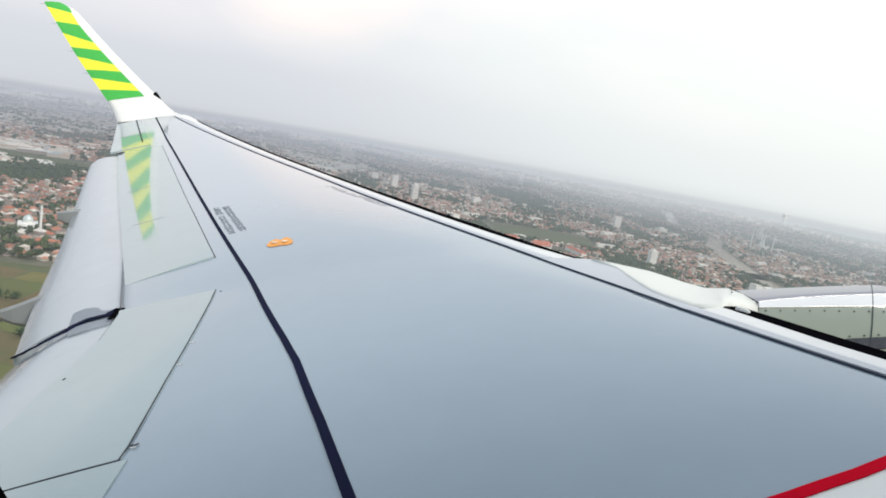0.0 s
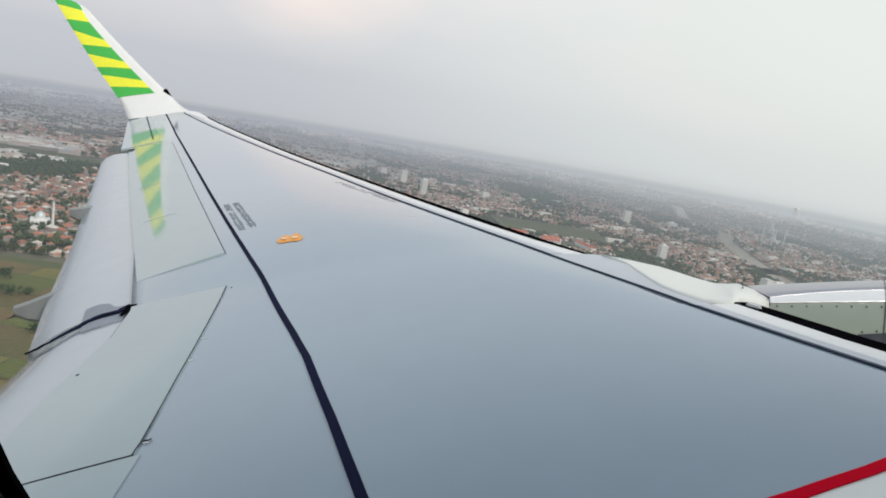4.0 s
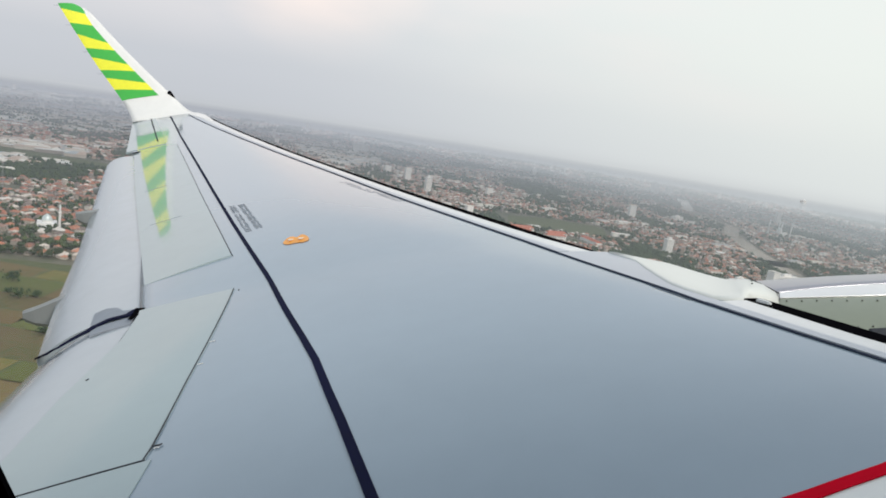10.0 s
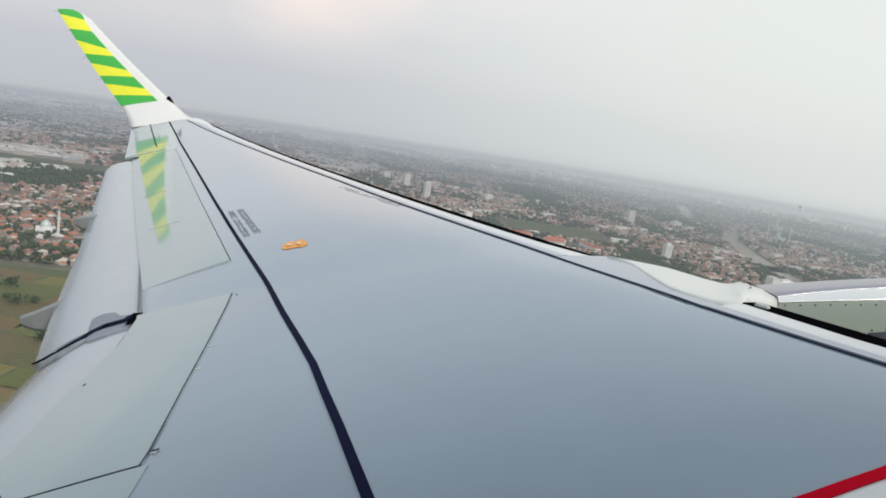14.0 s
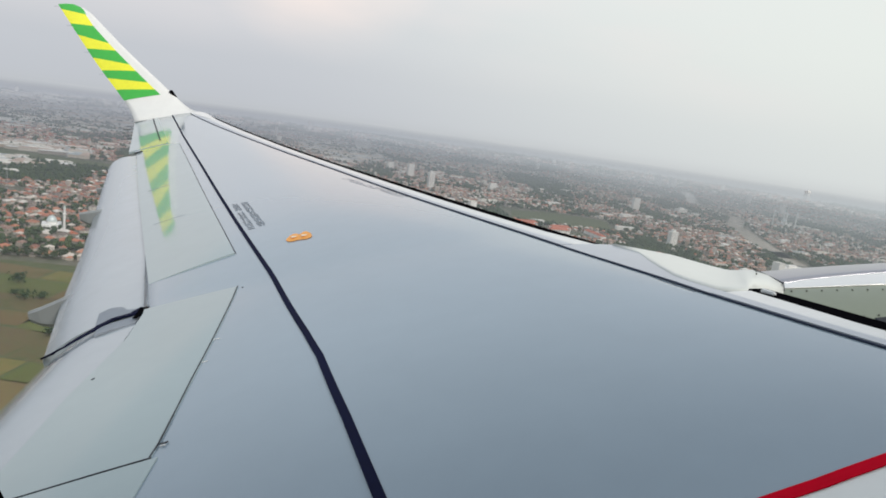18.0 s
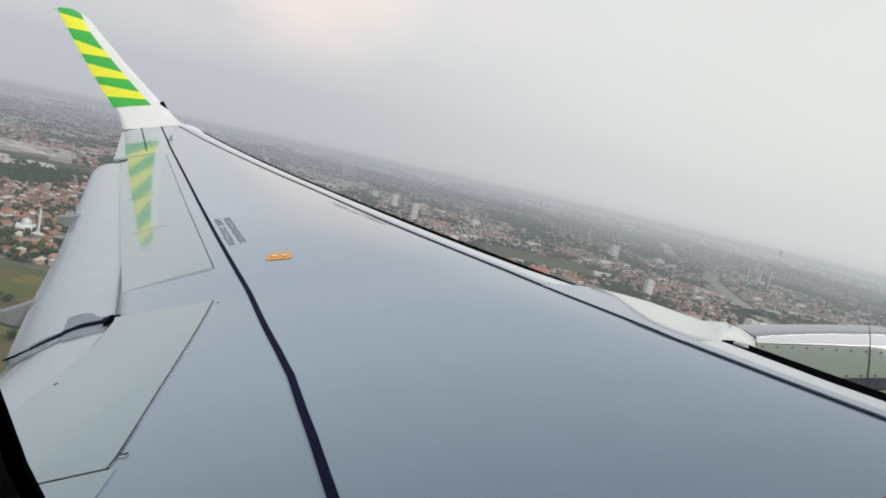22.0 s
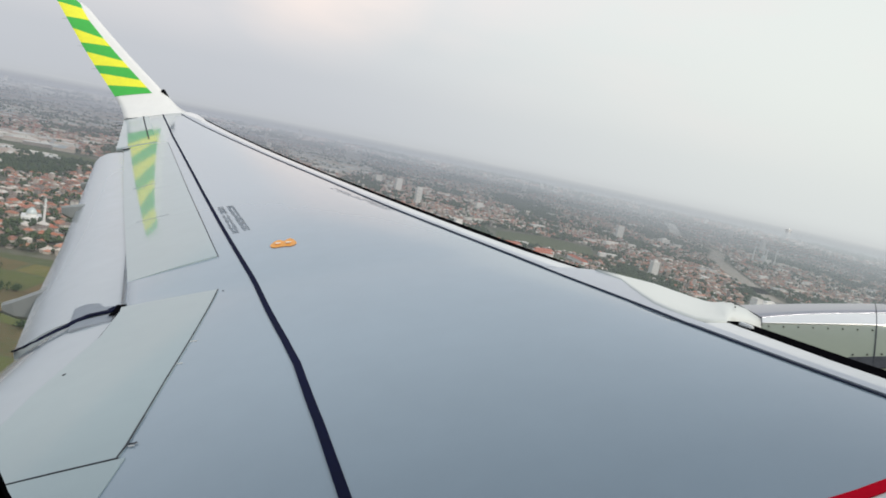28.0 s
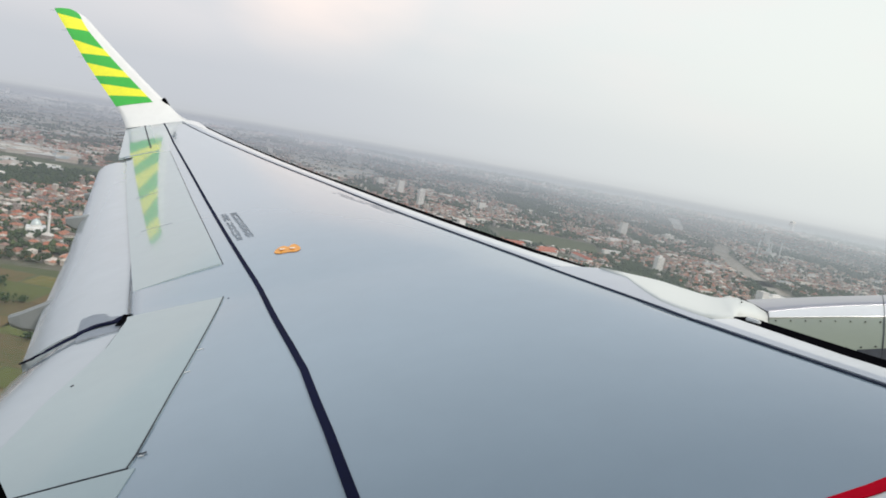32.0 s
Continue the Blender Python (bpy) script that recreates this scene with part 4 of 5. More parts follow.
def haze_sheet():
    """An added flat sheet that imitates depth haze: clear below the airliner, more opaque farther out."""
    m = bpy.data.materials.new("painted_haze")
    m.use_nodes = True
    n, l = m.node_tree.nodes, m.node_tree.links
    n.remove(n["Principled BSDF"])
    geo, ln = n.new("ShaderNodeNewGeometry"), n.new("ShaderNodeVectorMath")
    ln.operation = "LENGTH"
    flat = n.new("ShaderNodeVectorMath")
    flat.operation = "MULTIPLY"
    flat.inputs[1].default_value = (1, 1, 0)
    l.new(geo.outputs["Position"], flat.inputs[0])
    l.new(flat.outputs[0], ln.inputs[0])
    nz = n.new("ShaderNodeTexNoise")
    nz.inputs["Scale"].default_value, nz.inputs["Detail"].default_value = 0.0016, 3.0
    l.new(geo.outputs["Position"], nz.inputs[0])
    vary = n.new("ShaderNodeMapRange")
    vary.inputs[3].default_value, vary.inputs[4].default_value = 0.85, 1.15
    l.new(nz.outputs[0], vary.inputs[0])
    mul = n.new("ShaderNodeMath")
    mul.operation = "MULTIPLY"
    l.new(ln.outputs["Value"], mul.inputs[0])
    l.new(vary.outputs[0], mul.inputs[1])
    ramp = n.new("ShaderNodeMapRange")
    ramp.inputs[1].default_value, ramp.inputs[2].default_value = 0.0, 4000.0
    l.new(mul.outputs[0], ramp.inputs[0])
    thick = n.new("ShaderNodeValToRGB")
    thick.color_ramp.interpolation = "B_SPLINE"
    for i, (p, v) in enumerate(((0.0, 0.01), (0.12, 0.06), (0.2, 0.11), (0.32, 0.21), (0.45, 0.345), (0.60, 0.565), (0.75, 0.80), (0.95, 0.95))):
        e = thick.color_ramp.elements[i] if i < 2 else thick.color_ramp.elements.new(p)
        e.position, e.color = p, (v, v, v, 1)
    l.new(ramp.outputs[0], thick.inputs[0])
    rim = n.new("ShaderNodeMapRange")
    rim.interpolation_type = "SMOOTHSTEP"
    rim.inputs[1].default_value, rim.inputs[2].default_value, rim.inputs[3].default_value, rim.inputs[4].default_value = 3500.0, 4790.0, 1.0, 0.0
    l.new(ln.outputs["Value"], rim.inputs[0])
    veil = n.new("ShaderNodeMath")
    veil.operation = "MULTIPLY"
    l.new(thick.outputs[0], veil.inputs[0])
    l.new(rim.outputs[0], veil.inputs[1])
    clear, dif, tra, both, mix = (n.new("ShaderNode" + k) for k in ("BsdfTransparent", "BsdfDiffuse", "BsdfAnisotropic", "MixShader", "MixShader"))
    # the sheet mirrors the low sky to match the horizon; the rest is diffuse
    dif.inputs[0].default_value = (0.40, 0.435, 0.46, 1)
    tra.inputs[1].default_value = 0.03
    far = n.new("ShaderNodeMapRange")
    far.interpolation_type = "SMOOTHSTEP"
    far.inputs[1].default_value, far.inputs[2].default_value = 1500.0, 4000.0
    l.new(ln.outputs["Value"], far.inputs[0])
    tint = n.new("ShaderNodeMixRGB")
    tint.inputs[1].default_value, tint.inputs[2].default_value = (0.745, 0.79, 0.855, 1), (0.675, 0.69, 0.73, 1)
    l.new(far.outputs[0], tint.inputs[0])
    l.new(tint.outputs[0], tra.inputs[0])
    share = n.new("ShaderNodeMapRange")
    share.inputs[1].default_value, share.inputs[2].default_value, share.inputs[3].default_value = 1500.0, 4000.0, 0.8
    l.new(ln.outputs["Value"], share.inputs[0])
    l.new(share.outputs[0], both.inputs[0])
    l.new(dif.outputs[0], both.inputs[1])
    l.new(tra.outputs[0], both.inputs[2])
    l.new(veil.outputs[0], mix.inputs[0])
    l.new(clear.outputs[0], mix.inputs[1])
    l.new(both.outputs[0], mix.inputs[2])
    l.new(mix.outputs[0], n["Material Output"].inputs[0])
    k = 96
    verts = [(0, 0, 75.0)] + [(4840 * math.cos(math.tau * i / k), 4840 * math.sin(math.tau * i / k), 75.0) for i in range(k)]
    ob = new("haze_sheet", mesh_of("haze_sheet", verts, [(0, 1 + i, 1 + (i + 1) % k) for i in range(k)], [m]))
    tagged(ob, "flat see-through sheet tinted as pale grey haze over the distant town", "haze", kind="stuff")


haze_sheet()


def haze_backdrop():
    """An added glowing ring behind it all: the last of the town, haze painted into its tones."""
    m = bpy.data.materials.new("far_town_glow")
    m.use_nodes = True
    n, l = m.node_tree.nodes, m.node_tree.links
    n.remove(n["Principled BSDF"])
    geo, sep, drop, reach, spread, nz, fine = (n.new("ShaderNode" + k) for k in ("NewGeometry", "SeparateXYZ", "Math", "Math", "VectorMath", "TexNoise", "TexNoise"))
    l.new(geo.outputs["Position"], sep.inputs[0])
    drop.operation, reach.operation, spread.operation = "SUBTRACT", "DIVIDE", "SCALE"
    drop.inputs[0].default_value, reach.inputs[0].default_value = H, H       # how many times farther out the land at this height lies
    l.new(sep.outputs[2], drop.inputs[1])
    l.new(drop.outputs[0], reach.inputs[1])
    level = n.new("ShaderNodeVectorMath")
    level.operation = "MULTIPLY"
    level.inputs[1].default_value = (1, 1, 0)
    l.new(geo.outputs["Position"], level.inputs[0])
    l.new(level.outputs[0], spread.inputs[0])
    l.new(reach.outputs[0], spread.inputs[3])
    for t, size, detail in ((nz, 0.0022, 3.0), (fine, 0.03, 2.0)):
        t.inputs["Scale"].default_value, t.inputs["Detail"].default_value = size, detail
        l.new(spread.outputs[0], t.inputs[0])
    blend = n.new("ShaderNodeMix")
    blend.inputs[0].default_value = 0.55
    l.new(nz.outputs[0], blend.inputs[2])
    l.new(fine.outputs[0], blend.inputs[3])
    # town tones with the haze already mixed into the glowing colour
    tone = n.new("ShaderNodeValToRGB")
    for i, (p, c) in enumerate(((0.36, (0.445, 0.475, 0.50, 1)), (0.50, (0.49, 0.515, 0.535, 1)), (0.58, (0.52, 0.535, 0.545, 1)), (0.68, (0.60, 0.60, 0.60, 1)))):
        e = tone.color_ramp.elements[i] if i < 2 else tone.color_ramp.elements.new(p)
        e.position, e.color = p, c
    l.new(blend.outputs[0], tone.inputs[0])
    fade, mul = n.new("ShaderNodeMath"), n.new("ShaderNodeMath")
    fade.operation, mul.operation = "POWER", "MULTIPLY"                     # opacity falls with the distance to imitate thickening haze
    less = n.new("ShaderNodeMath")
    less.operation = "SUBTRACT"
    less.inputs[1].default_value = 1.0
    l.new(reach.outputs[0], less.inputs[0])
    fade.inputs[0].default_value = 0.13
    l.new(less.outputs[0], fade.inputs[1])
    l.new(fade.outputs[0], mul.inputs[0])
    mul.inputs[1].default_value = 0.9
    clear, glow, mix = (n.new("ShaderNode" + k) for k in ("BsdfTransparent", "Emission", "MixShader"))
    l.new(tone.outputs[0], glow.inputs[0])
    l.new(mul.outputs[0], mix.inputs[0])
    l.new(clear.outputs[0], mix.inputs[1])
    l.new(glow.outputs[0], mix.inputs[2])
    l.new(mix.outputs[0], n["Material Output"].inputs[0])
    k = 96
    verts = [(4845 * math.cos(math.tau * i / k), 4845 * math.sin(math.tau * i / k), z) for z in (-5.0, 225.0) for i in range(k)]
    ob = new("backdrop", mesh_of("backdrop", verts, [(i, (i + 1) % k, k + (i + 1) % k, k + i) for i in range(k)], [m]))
    tagged(ob, "glowing backdrop painted as the town's far edge in pale haze", "backdrop", kind="structure")


haze_backdrop()


# ---- fields, ponds, roads ----
def slab(name, outline, mat, z, label, category, kind="structure", depth=0.3):
    n = len(outline)
    verts = [(x, y, z) for x, y in outline] + [(x, y, z - depth) for x, y in outline]
    faces = [tuple(range(n))] + [(j, i, n + i, n + j) for i, j in ((i, (i + 1) % n) for i in range(n))]
    ob = new(name, mesh_of(name, verts, faces, [mat]))
    return tagged(ob, label, category, kind=kind)


def strip(name, pts, width, mat, z, label, category, depth=0.25):
    left, right = [], []
    for i, p in enumerate(pts):
        a, b = Vector(pts[max(0, i - 1)]), Vector(pts[min(len(pts) - 1, i + 1)])
        d = (b - a).normalized()
        left.append((p[0] - d.y * width / 2, p[1] + d.x * width / 2))
        right.append((p[0] + d.y * width / 2, p[1] - d.x * width / 2))
    n = len(pts)
    verts = [(*p, z) for p in left] + [(*p, z) for p in right] + [(*p, z - depth) for p in left] + [(*p, z - depth) for p in right]
    faces = []
    for i in range(n - 1):
        faces += [(i, n + i, n + i + 1, i + 1), (i, i + 1, 2 * n + i + 1, 2 * n + i), (n + i, 3 * n + i, 3 * n + i + 1, n + i + 1)]
    ob = new(name, mesh_of(name, verts, faces, [mat]))
    return tagged(ob, label, category, kind="structure")


def in_fields(x, y):
    """The farmland beside the runway: near, and well behind the wing."""
    return y < 770 + 0.12 * (x + 400) and x < 60


def fields():
    rnd = random.Random(5)
    y = 330.0
    while y < 770:
        depth = rnd.uniform(34, 62)
        x = -760.0
        while x < -60:
            w = rnd.uniform(40, 130)
            x0, x1, y0, y1 = x + 1.2, x + w - 1.2, y + 1.2, y + depth - 1.2
            sk = rnd.uniform(-6, 6)
            if y1 < 770 + 0.12 * (x + 400):
                c, s = math.cos(radians(-7)), math.sin(radians(-7))
                q = [(x0, y0), (x1, y0 + sk), (x1 + sk, y1 + sk), (x0 + sk, y1)]
                q = [(c * (px + 300) - s * (py - 600) - 300, s * (px + 300) + c * (py - 600) + 600) for px, py in q]
                wet = rnd.random() < 0.10
                slab("pond" if wet else "field", q, M_WATER if wet else M_PADDY, 0.12 if not wet else 0.06, "shallow flooded paddy" if wet else "ploughed and grassed paddy plot", "pond" if wet else "field")
            x += w
        y += depth
    slab("bund", [(-900, 300), (-40, 260), (-40, 790), (-900, 735)], M_BUND, 0.03, "grassy banks between the paddy plots", "bank")


fields()
strip("road", [(-900, 690), (-560, 770), (-383, 800), (-200, 826), (60, 850), (500, 900)], 7, M_ROAD, 0.14, "pale dusty track along the edge of the fields", "road")
strip("canal", [(900, 1250), (1010, 1700), (1120, 2050), (1250, 2300), (1270, 2700), (1500, 3300)], 52, M_CANAL, 0.10, "broad muddy brown canal", "canal")
strip("road", [(-1700, 2050), (-700, 2080), (300, 2550), (1500, 3000), (2600, 3300)], 16, M_ASPHALT, 0.16, "long straight trunk road", "road")
strip("road", [(-1500, 1500), (-600, 1240), (200, 1300), (1500, 1500), (2500, 1450)], 9, M_ASPHALT, 0.15, "town road between the roofs", "road")
slab("meadow", [(300, 1560), (560, 1600), (600, 1760), (470, 1800), (330, 1740)], M_BUND, 0.1, "open green meadow among the houses", "meadow")
slab("meadow", [(-1000, 1560), (-450, 1500), (-430, 1600), (-980, 1690)], M_BUND, 0.1, "open green meadow among the houses", "meadow")
slab("meadow", [(900, 1500), (1300, 1560), (1340, 1640), (930, 1590)], M_BUND, 0.1, "open green meadow among the houses", "meadow")


# ---- houses ----
def house_arrays(xs, ys, ws, ds, hs, rs, angs, base=0):
    """Walls and hipped roofs of many houses as plain lists of points and faces."""
    n = len(xs)
    ca, sa = np.cos(angs), np.sin(angs)
    sx, sy = np.array([-1, 1, 1, -1]), np.array([-1, -1, 1, 1])

    def turn(px, py, pz):
        return np.stack([xs[:, None] + ca[:, None] * px - sa[:, None] * py, ys[:, None] + sa[:, None] * px + ca[:, None] * py, pz], -1)

    lo = turn(ws[:, None] / 2 * sx, ds[:, None] / 2 * sy, np.zeros((n, 4)))
    hi = turn(ws[:, None] / 2 * sx, ds[:, None] / 2 * sy, np.repeat(hs[:, None], 4, 1))
    ea = turn((ws[:, None] / 2 + 0.7) * sx, (ds[:, None] / 2 + 0.7) * sy, np.repeat(hs[:, None] - 0.25, 4, 1))
    rl = np.maximum(ws - ds * 0.75, ws * 0.25) / 2
    ri = turn(np.stack([-rl, rl], -1), np.zeros((n, 2)), np.repeat((hs + rs)[:, None], 2, 1))
    verts = np.concatenate([lo, hi, ea, ri], 1).reshape(-1, 3)
    quad_w = np.array([[0, 1, 5, 4], [1, 2, 6, 5], [2, 3, 7, 6], [3, 0, 4, 7]])
    quad_r = np.array([[8, 9, 13, 12], [10, 11, 12, 13]])
    tri_r = np.array([[9, 10, 13], [11, 8, 12]])
    off = (np.arange(n) * 14)[:, None, None]
    faces = (off + quad_w).reshape(-1, 4).tolist() + (off + quad_r).reshape(-1, 4).tolist() + (off + tri_r).reshape(-1, 3).tolist()
    index = [0] * (4 * n) + [1] * (4 * n)
    return verts.tolist(), faces, index


def town_noise(x, y, s, o):
    return noise.noise(Vector((x / s + o, y / s - o, o)))


LANDMARKS = [(-449, 936, 27), (126, 2016, 40), (665, 1481, 38), (-147, 3326, 90), (1392, 2238, 60), (1406, 3449, 70), (1480, 3440, 60), (2581, 3981, 60), (1010, 2230, 50), (-640, 1180, 30), (840, 1290, 48), (700, 1215, 36), (310, 1480, 62), (400, 1482, 56), (478, 1470, 46)]


def free(x, y):
    if any((x - a) ** 2 + (y - b) ** 2 < r * r for a, b, r in LANDMARKS):
        return False
    if 290 < x < 600 and 1570 < y < 1800 or -1010 < x < -420 and 1540 < y < 1650 + 0.05 * abs(x):
        return False
    return abs(x - curve_at([(1250, 900), (1700, 1010), (2050, 1120), (2300, 1250), (2700, 1270), (3300, 1500)], y)) > 36 or y < 1250


def districts():
    """Sorts the town's plots into clay-tiled quarters, mixed quarters, sheds and trees."""
    tiled, mixed, sheds, trees = [], [], [], []
    rnd = random.Random(11)
    r = 560.0
    while r < 4790:
        step = 11 if r < 1500 else 12.5 if r < 2300 else 17 if r < 3200 else 25
        a = radians(-41)
        while a < radians(42):
            a += step / r
            x = r * math.sin(a) + rnd.uniform(-0.25, 0.25) * step
            y = r * math.cos(a) + rnd.uniform(-0.25, 0.25) * step
            if in_fields(x, y) or not free(x, y) or y < 790 + 0.12 * (x + 400):
                continue
            if a > radians(-20) and r < 1250:
                continue
            wood = 0.95 * town_noise(x, y * 0.6, 240, 3.1) + 0.42 * town_noise(x, y, 60, 8.2)
            wood -= 0.28 if r < 1420 and a < radians(-14) else 0.0
            kind = town_noise(x, y * 0.7, 620, 5.7) - (0.1 if x > 0 else 0.0)
            works = -0.55 * x / 1000 + town_noise(x, y * 0.5, 500, 1.4) * 0.9
            if wood > 0.25:
                trees.append((x, y, step))
            elif wood > 0.12 and rnd.random() < 0.5:
                trees.append((x, y, step))
            elif works > 0.28 and r > 1480 and rnd.random() < 0.34:
                sheds.append((x, y))
            elif works > 0.28 and r > 1480:
                if rnd.random() < 0.25:
                    trees.append((x, y, step))
            elif rnd.random() < (0.08 if wood < 0 else 0.18):
                trees.append((x, y, step))
            elif r < 1250 or rnd.random() < (0.6 if x < -0.1 * y and r < 2000 else 0.24) + 0.9 * kind:
                tiled.append((x, y, step))
            else:
                mixed.append((x, y, step))
        r += step * (1.0 if r < 1500 else 1.05)
    return tiled, mixed, sheds, trees


TILED, MIXED, SHEDS, TREES = districts()
nearset = {p for p in TILED if p[0] ** 2 + p[1] ** 2 < 1300 ** 2 and p[0] < -180 and p[1] < 1180}
near = []
for p in sorted(nearset, key=lambda q: q[0] ** 2 + q[1] ** 2):      # plots of their own, none overlapping
    if len(near) < 290 and all((p[0] - q[0]) ** 2 + (p[1] - q[1]) ** 2 > 15.5 ** 2 for q in near):
        near.append(p)
    elif len(near) == 290:
        break
reach = near[-1][0] ** 2 + near[-1][1] ** 2
nearset = {p for p in nearset if p[0] ** 2 + p[1] ** 2 <= reach}
TILED = [p for p in TILED if p not in nearset]


def house_stuff(name, plots, roof, label, grow=1.0):
    p = np.array(plots)
    n = len(p)
    base = p[:, 2] * 0.62
    ws, ds = base * rng.uniform(0.75, 1.25, n) * grow, base * rng.uniform(0.6, 0.95, n) * grow
    hs = np.where(rng.random(n) < 0.22, rng.uniform(6, 8, n), rng.uniform(3.2, 4.2, n))
    tall = rng.random(n) < 0.03
    hs = np.where(tall, rng.uniform(9, 16, n), hs)
    rs = np.where(tall, 0.8, ds * rng.uniform(0.20, 0.32, n))
    angs = 0.35 + 0.6 * np.sin(p[:, 0] / 430) + np.where(rng.random(n) < 0.5, 0, math.pi / 2) + rng.normal(0, 0.06, n)
    v, f, i = house_arrays(p[:, 0], p[:, 1], ws, ds, hs, rs, angs)
    ob = new(name, mesh_of(name, v, f, [M_WALL, roof], i))
    tagged(ob, label, "houses", kind="stuff")


house_stuff("tiled_houses", TILED, M_TILE, "crowded low houses with orange clay tile roofs")
house_stuff("town_houses", MIXED, M_ROOFS, "dense town houses with brown, grey and white roofs")


# houses near enough to pick out
def house_kind(w, d, h, r, wing_part):
    ob = thing("house", "low rendered house with an orange clay tile roof", "house", group="houses beside the fields")
    z = np.array
    v, f, i = house_arrays(z([0.0]), z([0.0]), z([w]), z([d]), z([h]), z([r]), z([0.0]))
    piece("wall", mesh_of("wall", v[:8], f[:4], [M_NEARWALL]), ob)
    piece("roof", mesh_of("roof", v[8:], [[k - 8 for k in q] for q in f[4:]], [M_NEARTILE]), ob)
    if wing_part:
        v, f, i = house_arrays(z([w * 0.42]), z([d * 0.45]), z([d * 0.7]), z([w * 0.45]), z([h * 0.85]), z([r * 0.7]), z([0.0]))
        piece("annex", mesh_of("annex", v, f, [M_NEARWALL, M_NEARTILE], i), ob)
    for x in (-0.28, 0.28):
        bm = bmesh.new()
        bmesh.ops.create_cube(bm, size=1.0, matrix=Matrix.Translation((w * x, -d / 2 - 0.03, h * 0.55)) @ Matrix.Diagonal((1.4, 0.1, 1.2, 1)))
        part("window", bm, M_GLASS, ob)
    return ob


KINDS = [house_kind(10, 7.5, 3.6, 2.2, False), house_kind(12, 8, 3.8, 2.4, True), house_kind(9, 8, 6.6, 2.2, False), house_kind(14, 9, 4.0, 2.7, True), house_kind(8, 6.5, 3.4, 1.9, False)]
rnd = random.Random(21)
for i, (x, y, st) in enumerate(near):
    ang = math.degrees(0.35 + 0.6 * math.sin(x / 430)) + rnd.choice((0, 90, 180, 270)) + rnd.uniform(-4, 4)
    if i < len(KINDS):
        KINDS[i].matrix_world = pose(x, y, 0, 0, 0, ang)
    else:
        copy_thing(KINDS[rnd.randrange(len(KINDS))], pose(x, y, 0, 0, 0, ang))


# ---- sheds ----
def shed_stuff():
    p = np.array([(x, y) for x, y in SHEDS if math.hypot(x, y) > 1500])
    n = len(p)
    ws, ds = rng.uniform(28, 85, n), rng.uniform(16, 34, n)
    hs, rs = rng.uniform(6, 9, n), rng.uniform(1.5, 3, n)
    angs = 0.25 + rng.normal(0, 0.05, n) + np.where(rng.random(n) < 0.25, math.pi / 2, 0)
    v, f, i = house_arrays(p[:, 0], p[:, 1], ws, ds, hs, rs, angs)
    ob = new("industrial_sheds", mesh_of("industrial_sheds", v, f, [M_WALL, M_SHED], i))
    tagged(ob, "long pale metal-roofed factory sheds", "sheds", kind="stuff")


shed_stuff()


def large_stuff():
    """Bigger white and cream flat-roofed blocks scattered through the town."""
    g2 = np.random.default_rng(19)
    n = 520
    r, a = np.sqrt(g2.uniform(1350 ** 2, 4700 ** 2, n)), g2.uniform(radians(-38), radians(40), n)
    p = np.array([(q * math.sin(w), q * math.cos(w)) for q, w in zip(r, a) if free(q * math.sin(w), q * math.cos(w))])
    n = len(p)
    tall = g2.random(n) < 0.06
    ws, ds = np.where(tall, g2.uniform(14, 24, n), g2.uniform(20, 58, n)), np.where(tall, g2.uniform(12, 18, n), g2.uniform(10, 22, n))
    hs = np.where(tall, g2.uniform(24, 52, n), g2.uniform(5, 11, n))
    v, f, i = house_arrays(p[:, 0], p[:, 1], ws, ds, hs, np.full(n, 0.6), 0.3 + g2.normal(0, 0.15, n))
    ob = new("large_town_buildings", mesh_of("large_town_buildings", v, f, [M_TOWER, M_BIGROOF], i))
    tagged(ob, "larger white and cream flat-roofed town buildings", "buildings", kind="stuff")


M_BIGROOF = material("flat_roofing", ((0.85, 0.85, 0.85), (1.05, 1.05, 1.05)), rough=0.7, scale=0.08, fine=0.8, island=((0.80, 0.79, 0.76), (0.66, 0.64, 0.60), (0.86, 0.85, 0.82), (0.55, 0.26, 0.17), (0.74, 0.70, 0.60), (0.48, 0.20, 0.13), (0.42, 0.44, 0.46), (0.58, 0.36, 0.24)))
large_stuff()


# ---- trees ----
def clump_arrays(trees, blobs, low, high, seed):
    g = np.random.default_rng(seed)
    n = len(trees)
    t = np.array(trees)
    size = g.uniform(low, high, n)
    octa = np.array([(1, 0, 0), (-1, 0, 0), (0, 1, 0), (0, -1, 0), (0, 0, 1), (0, 0, -1)], float)
    tri = np.array([(0, 2, 4), (2, 1, 4), (1, 3, 4), (3, 0, 4), (2, 0, 5), (1, 2, 5), (3, 1, 5), (0, 3, 5)])
    c = np.stack([g.normal(0, 0.38, (n, blobs)), g.normal(0, 0.38, (n, blobs)), g.uniform(0.35, 1.05, (n, blobs))], -1) * size[:, None, None]
    c[..., 0] += t[:, 0][:, None]
    c[..., 1] += t[:, 1][:, None]
    s = size[:, None] * g.uniform(0.22, 0.5, (n, blobs))
    v = octa[None, None] * s[..., None, None] * g.uniform(0.6, 1.35, (n, blobs, 6, 1)) + c[:, :, None, :]
    f = (np.arange(n * blobs) * 6)[:, None, None] + tri
    return v.reshape(-1, 3).tolist(), f.reshape(-1, 3).tolist()


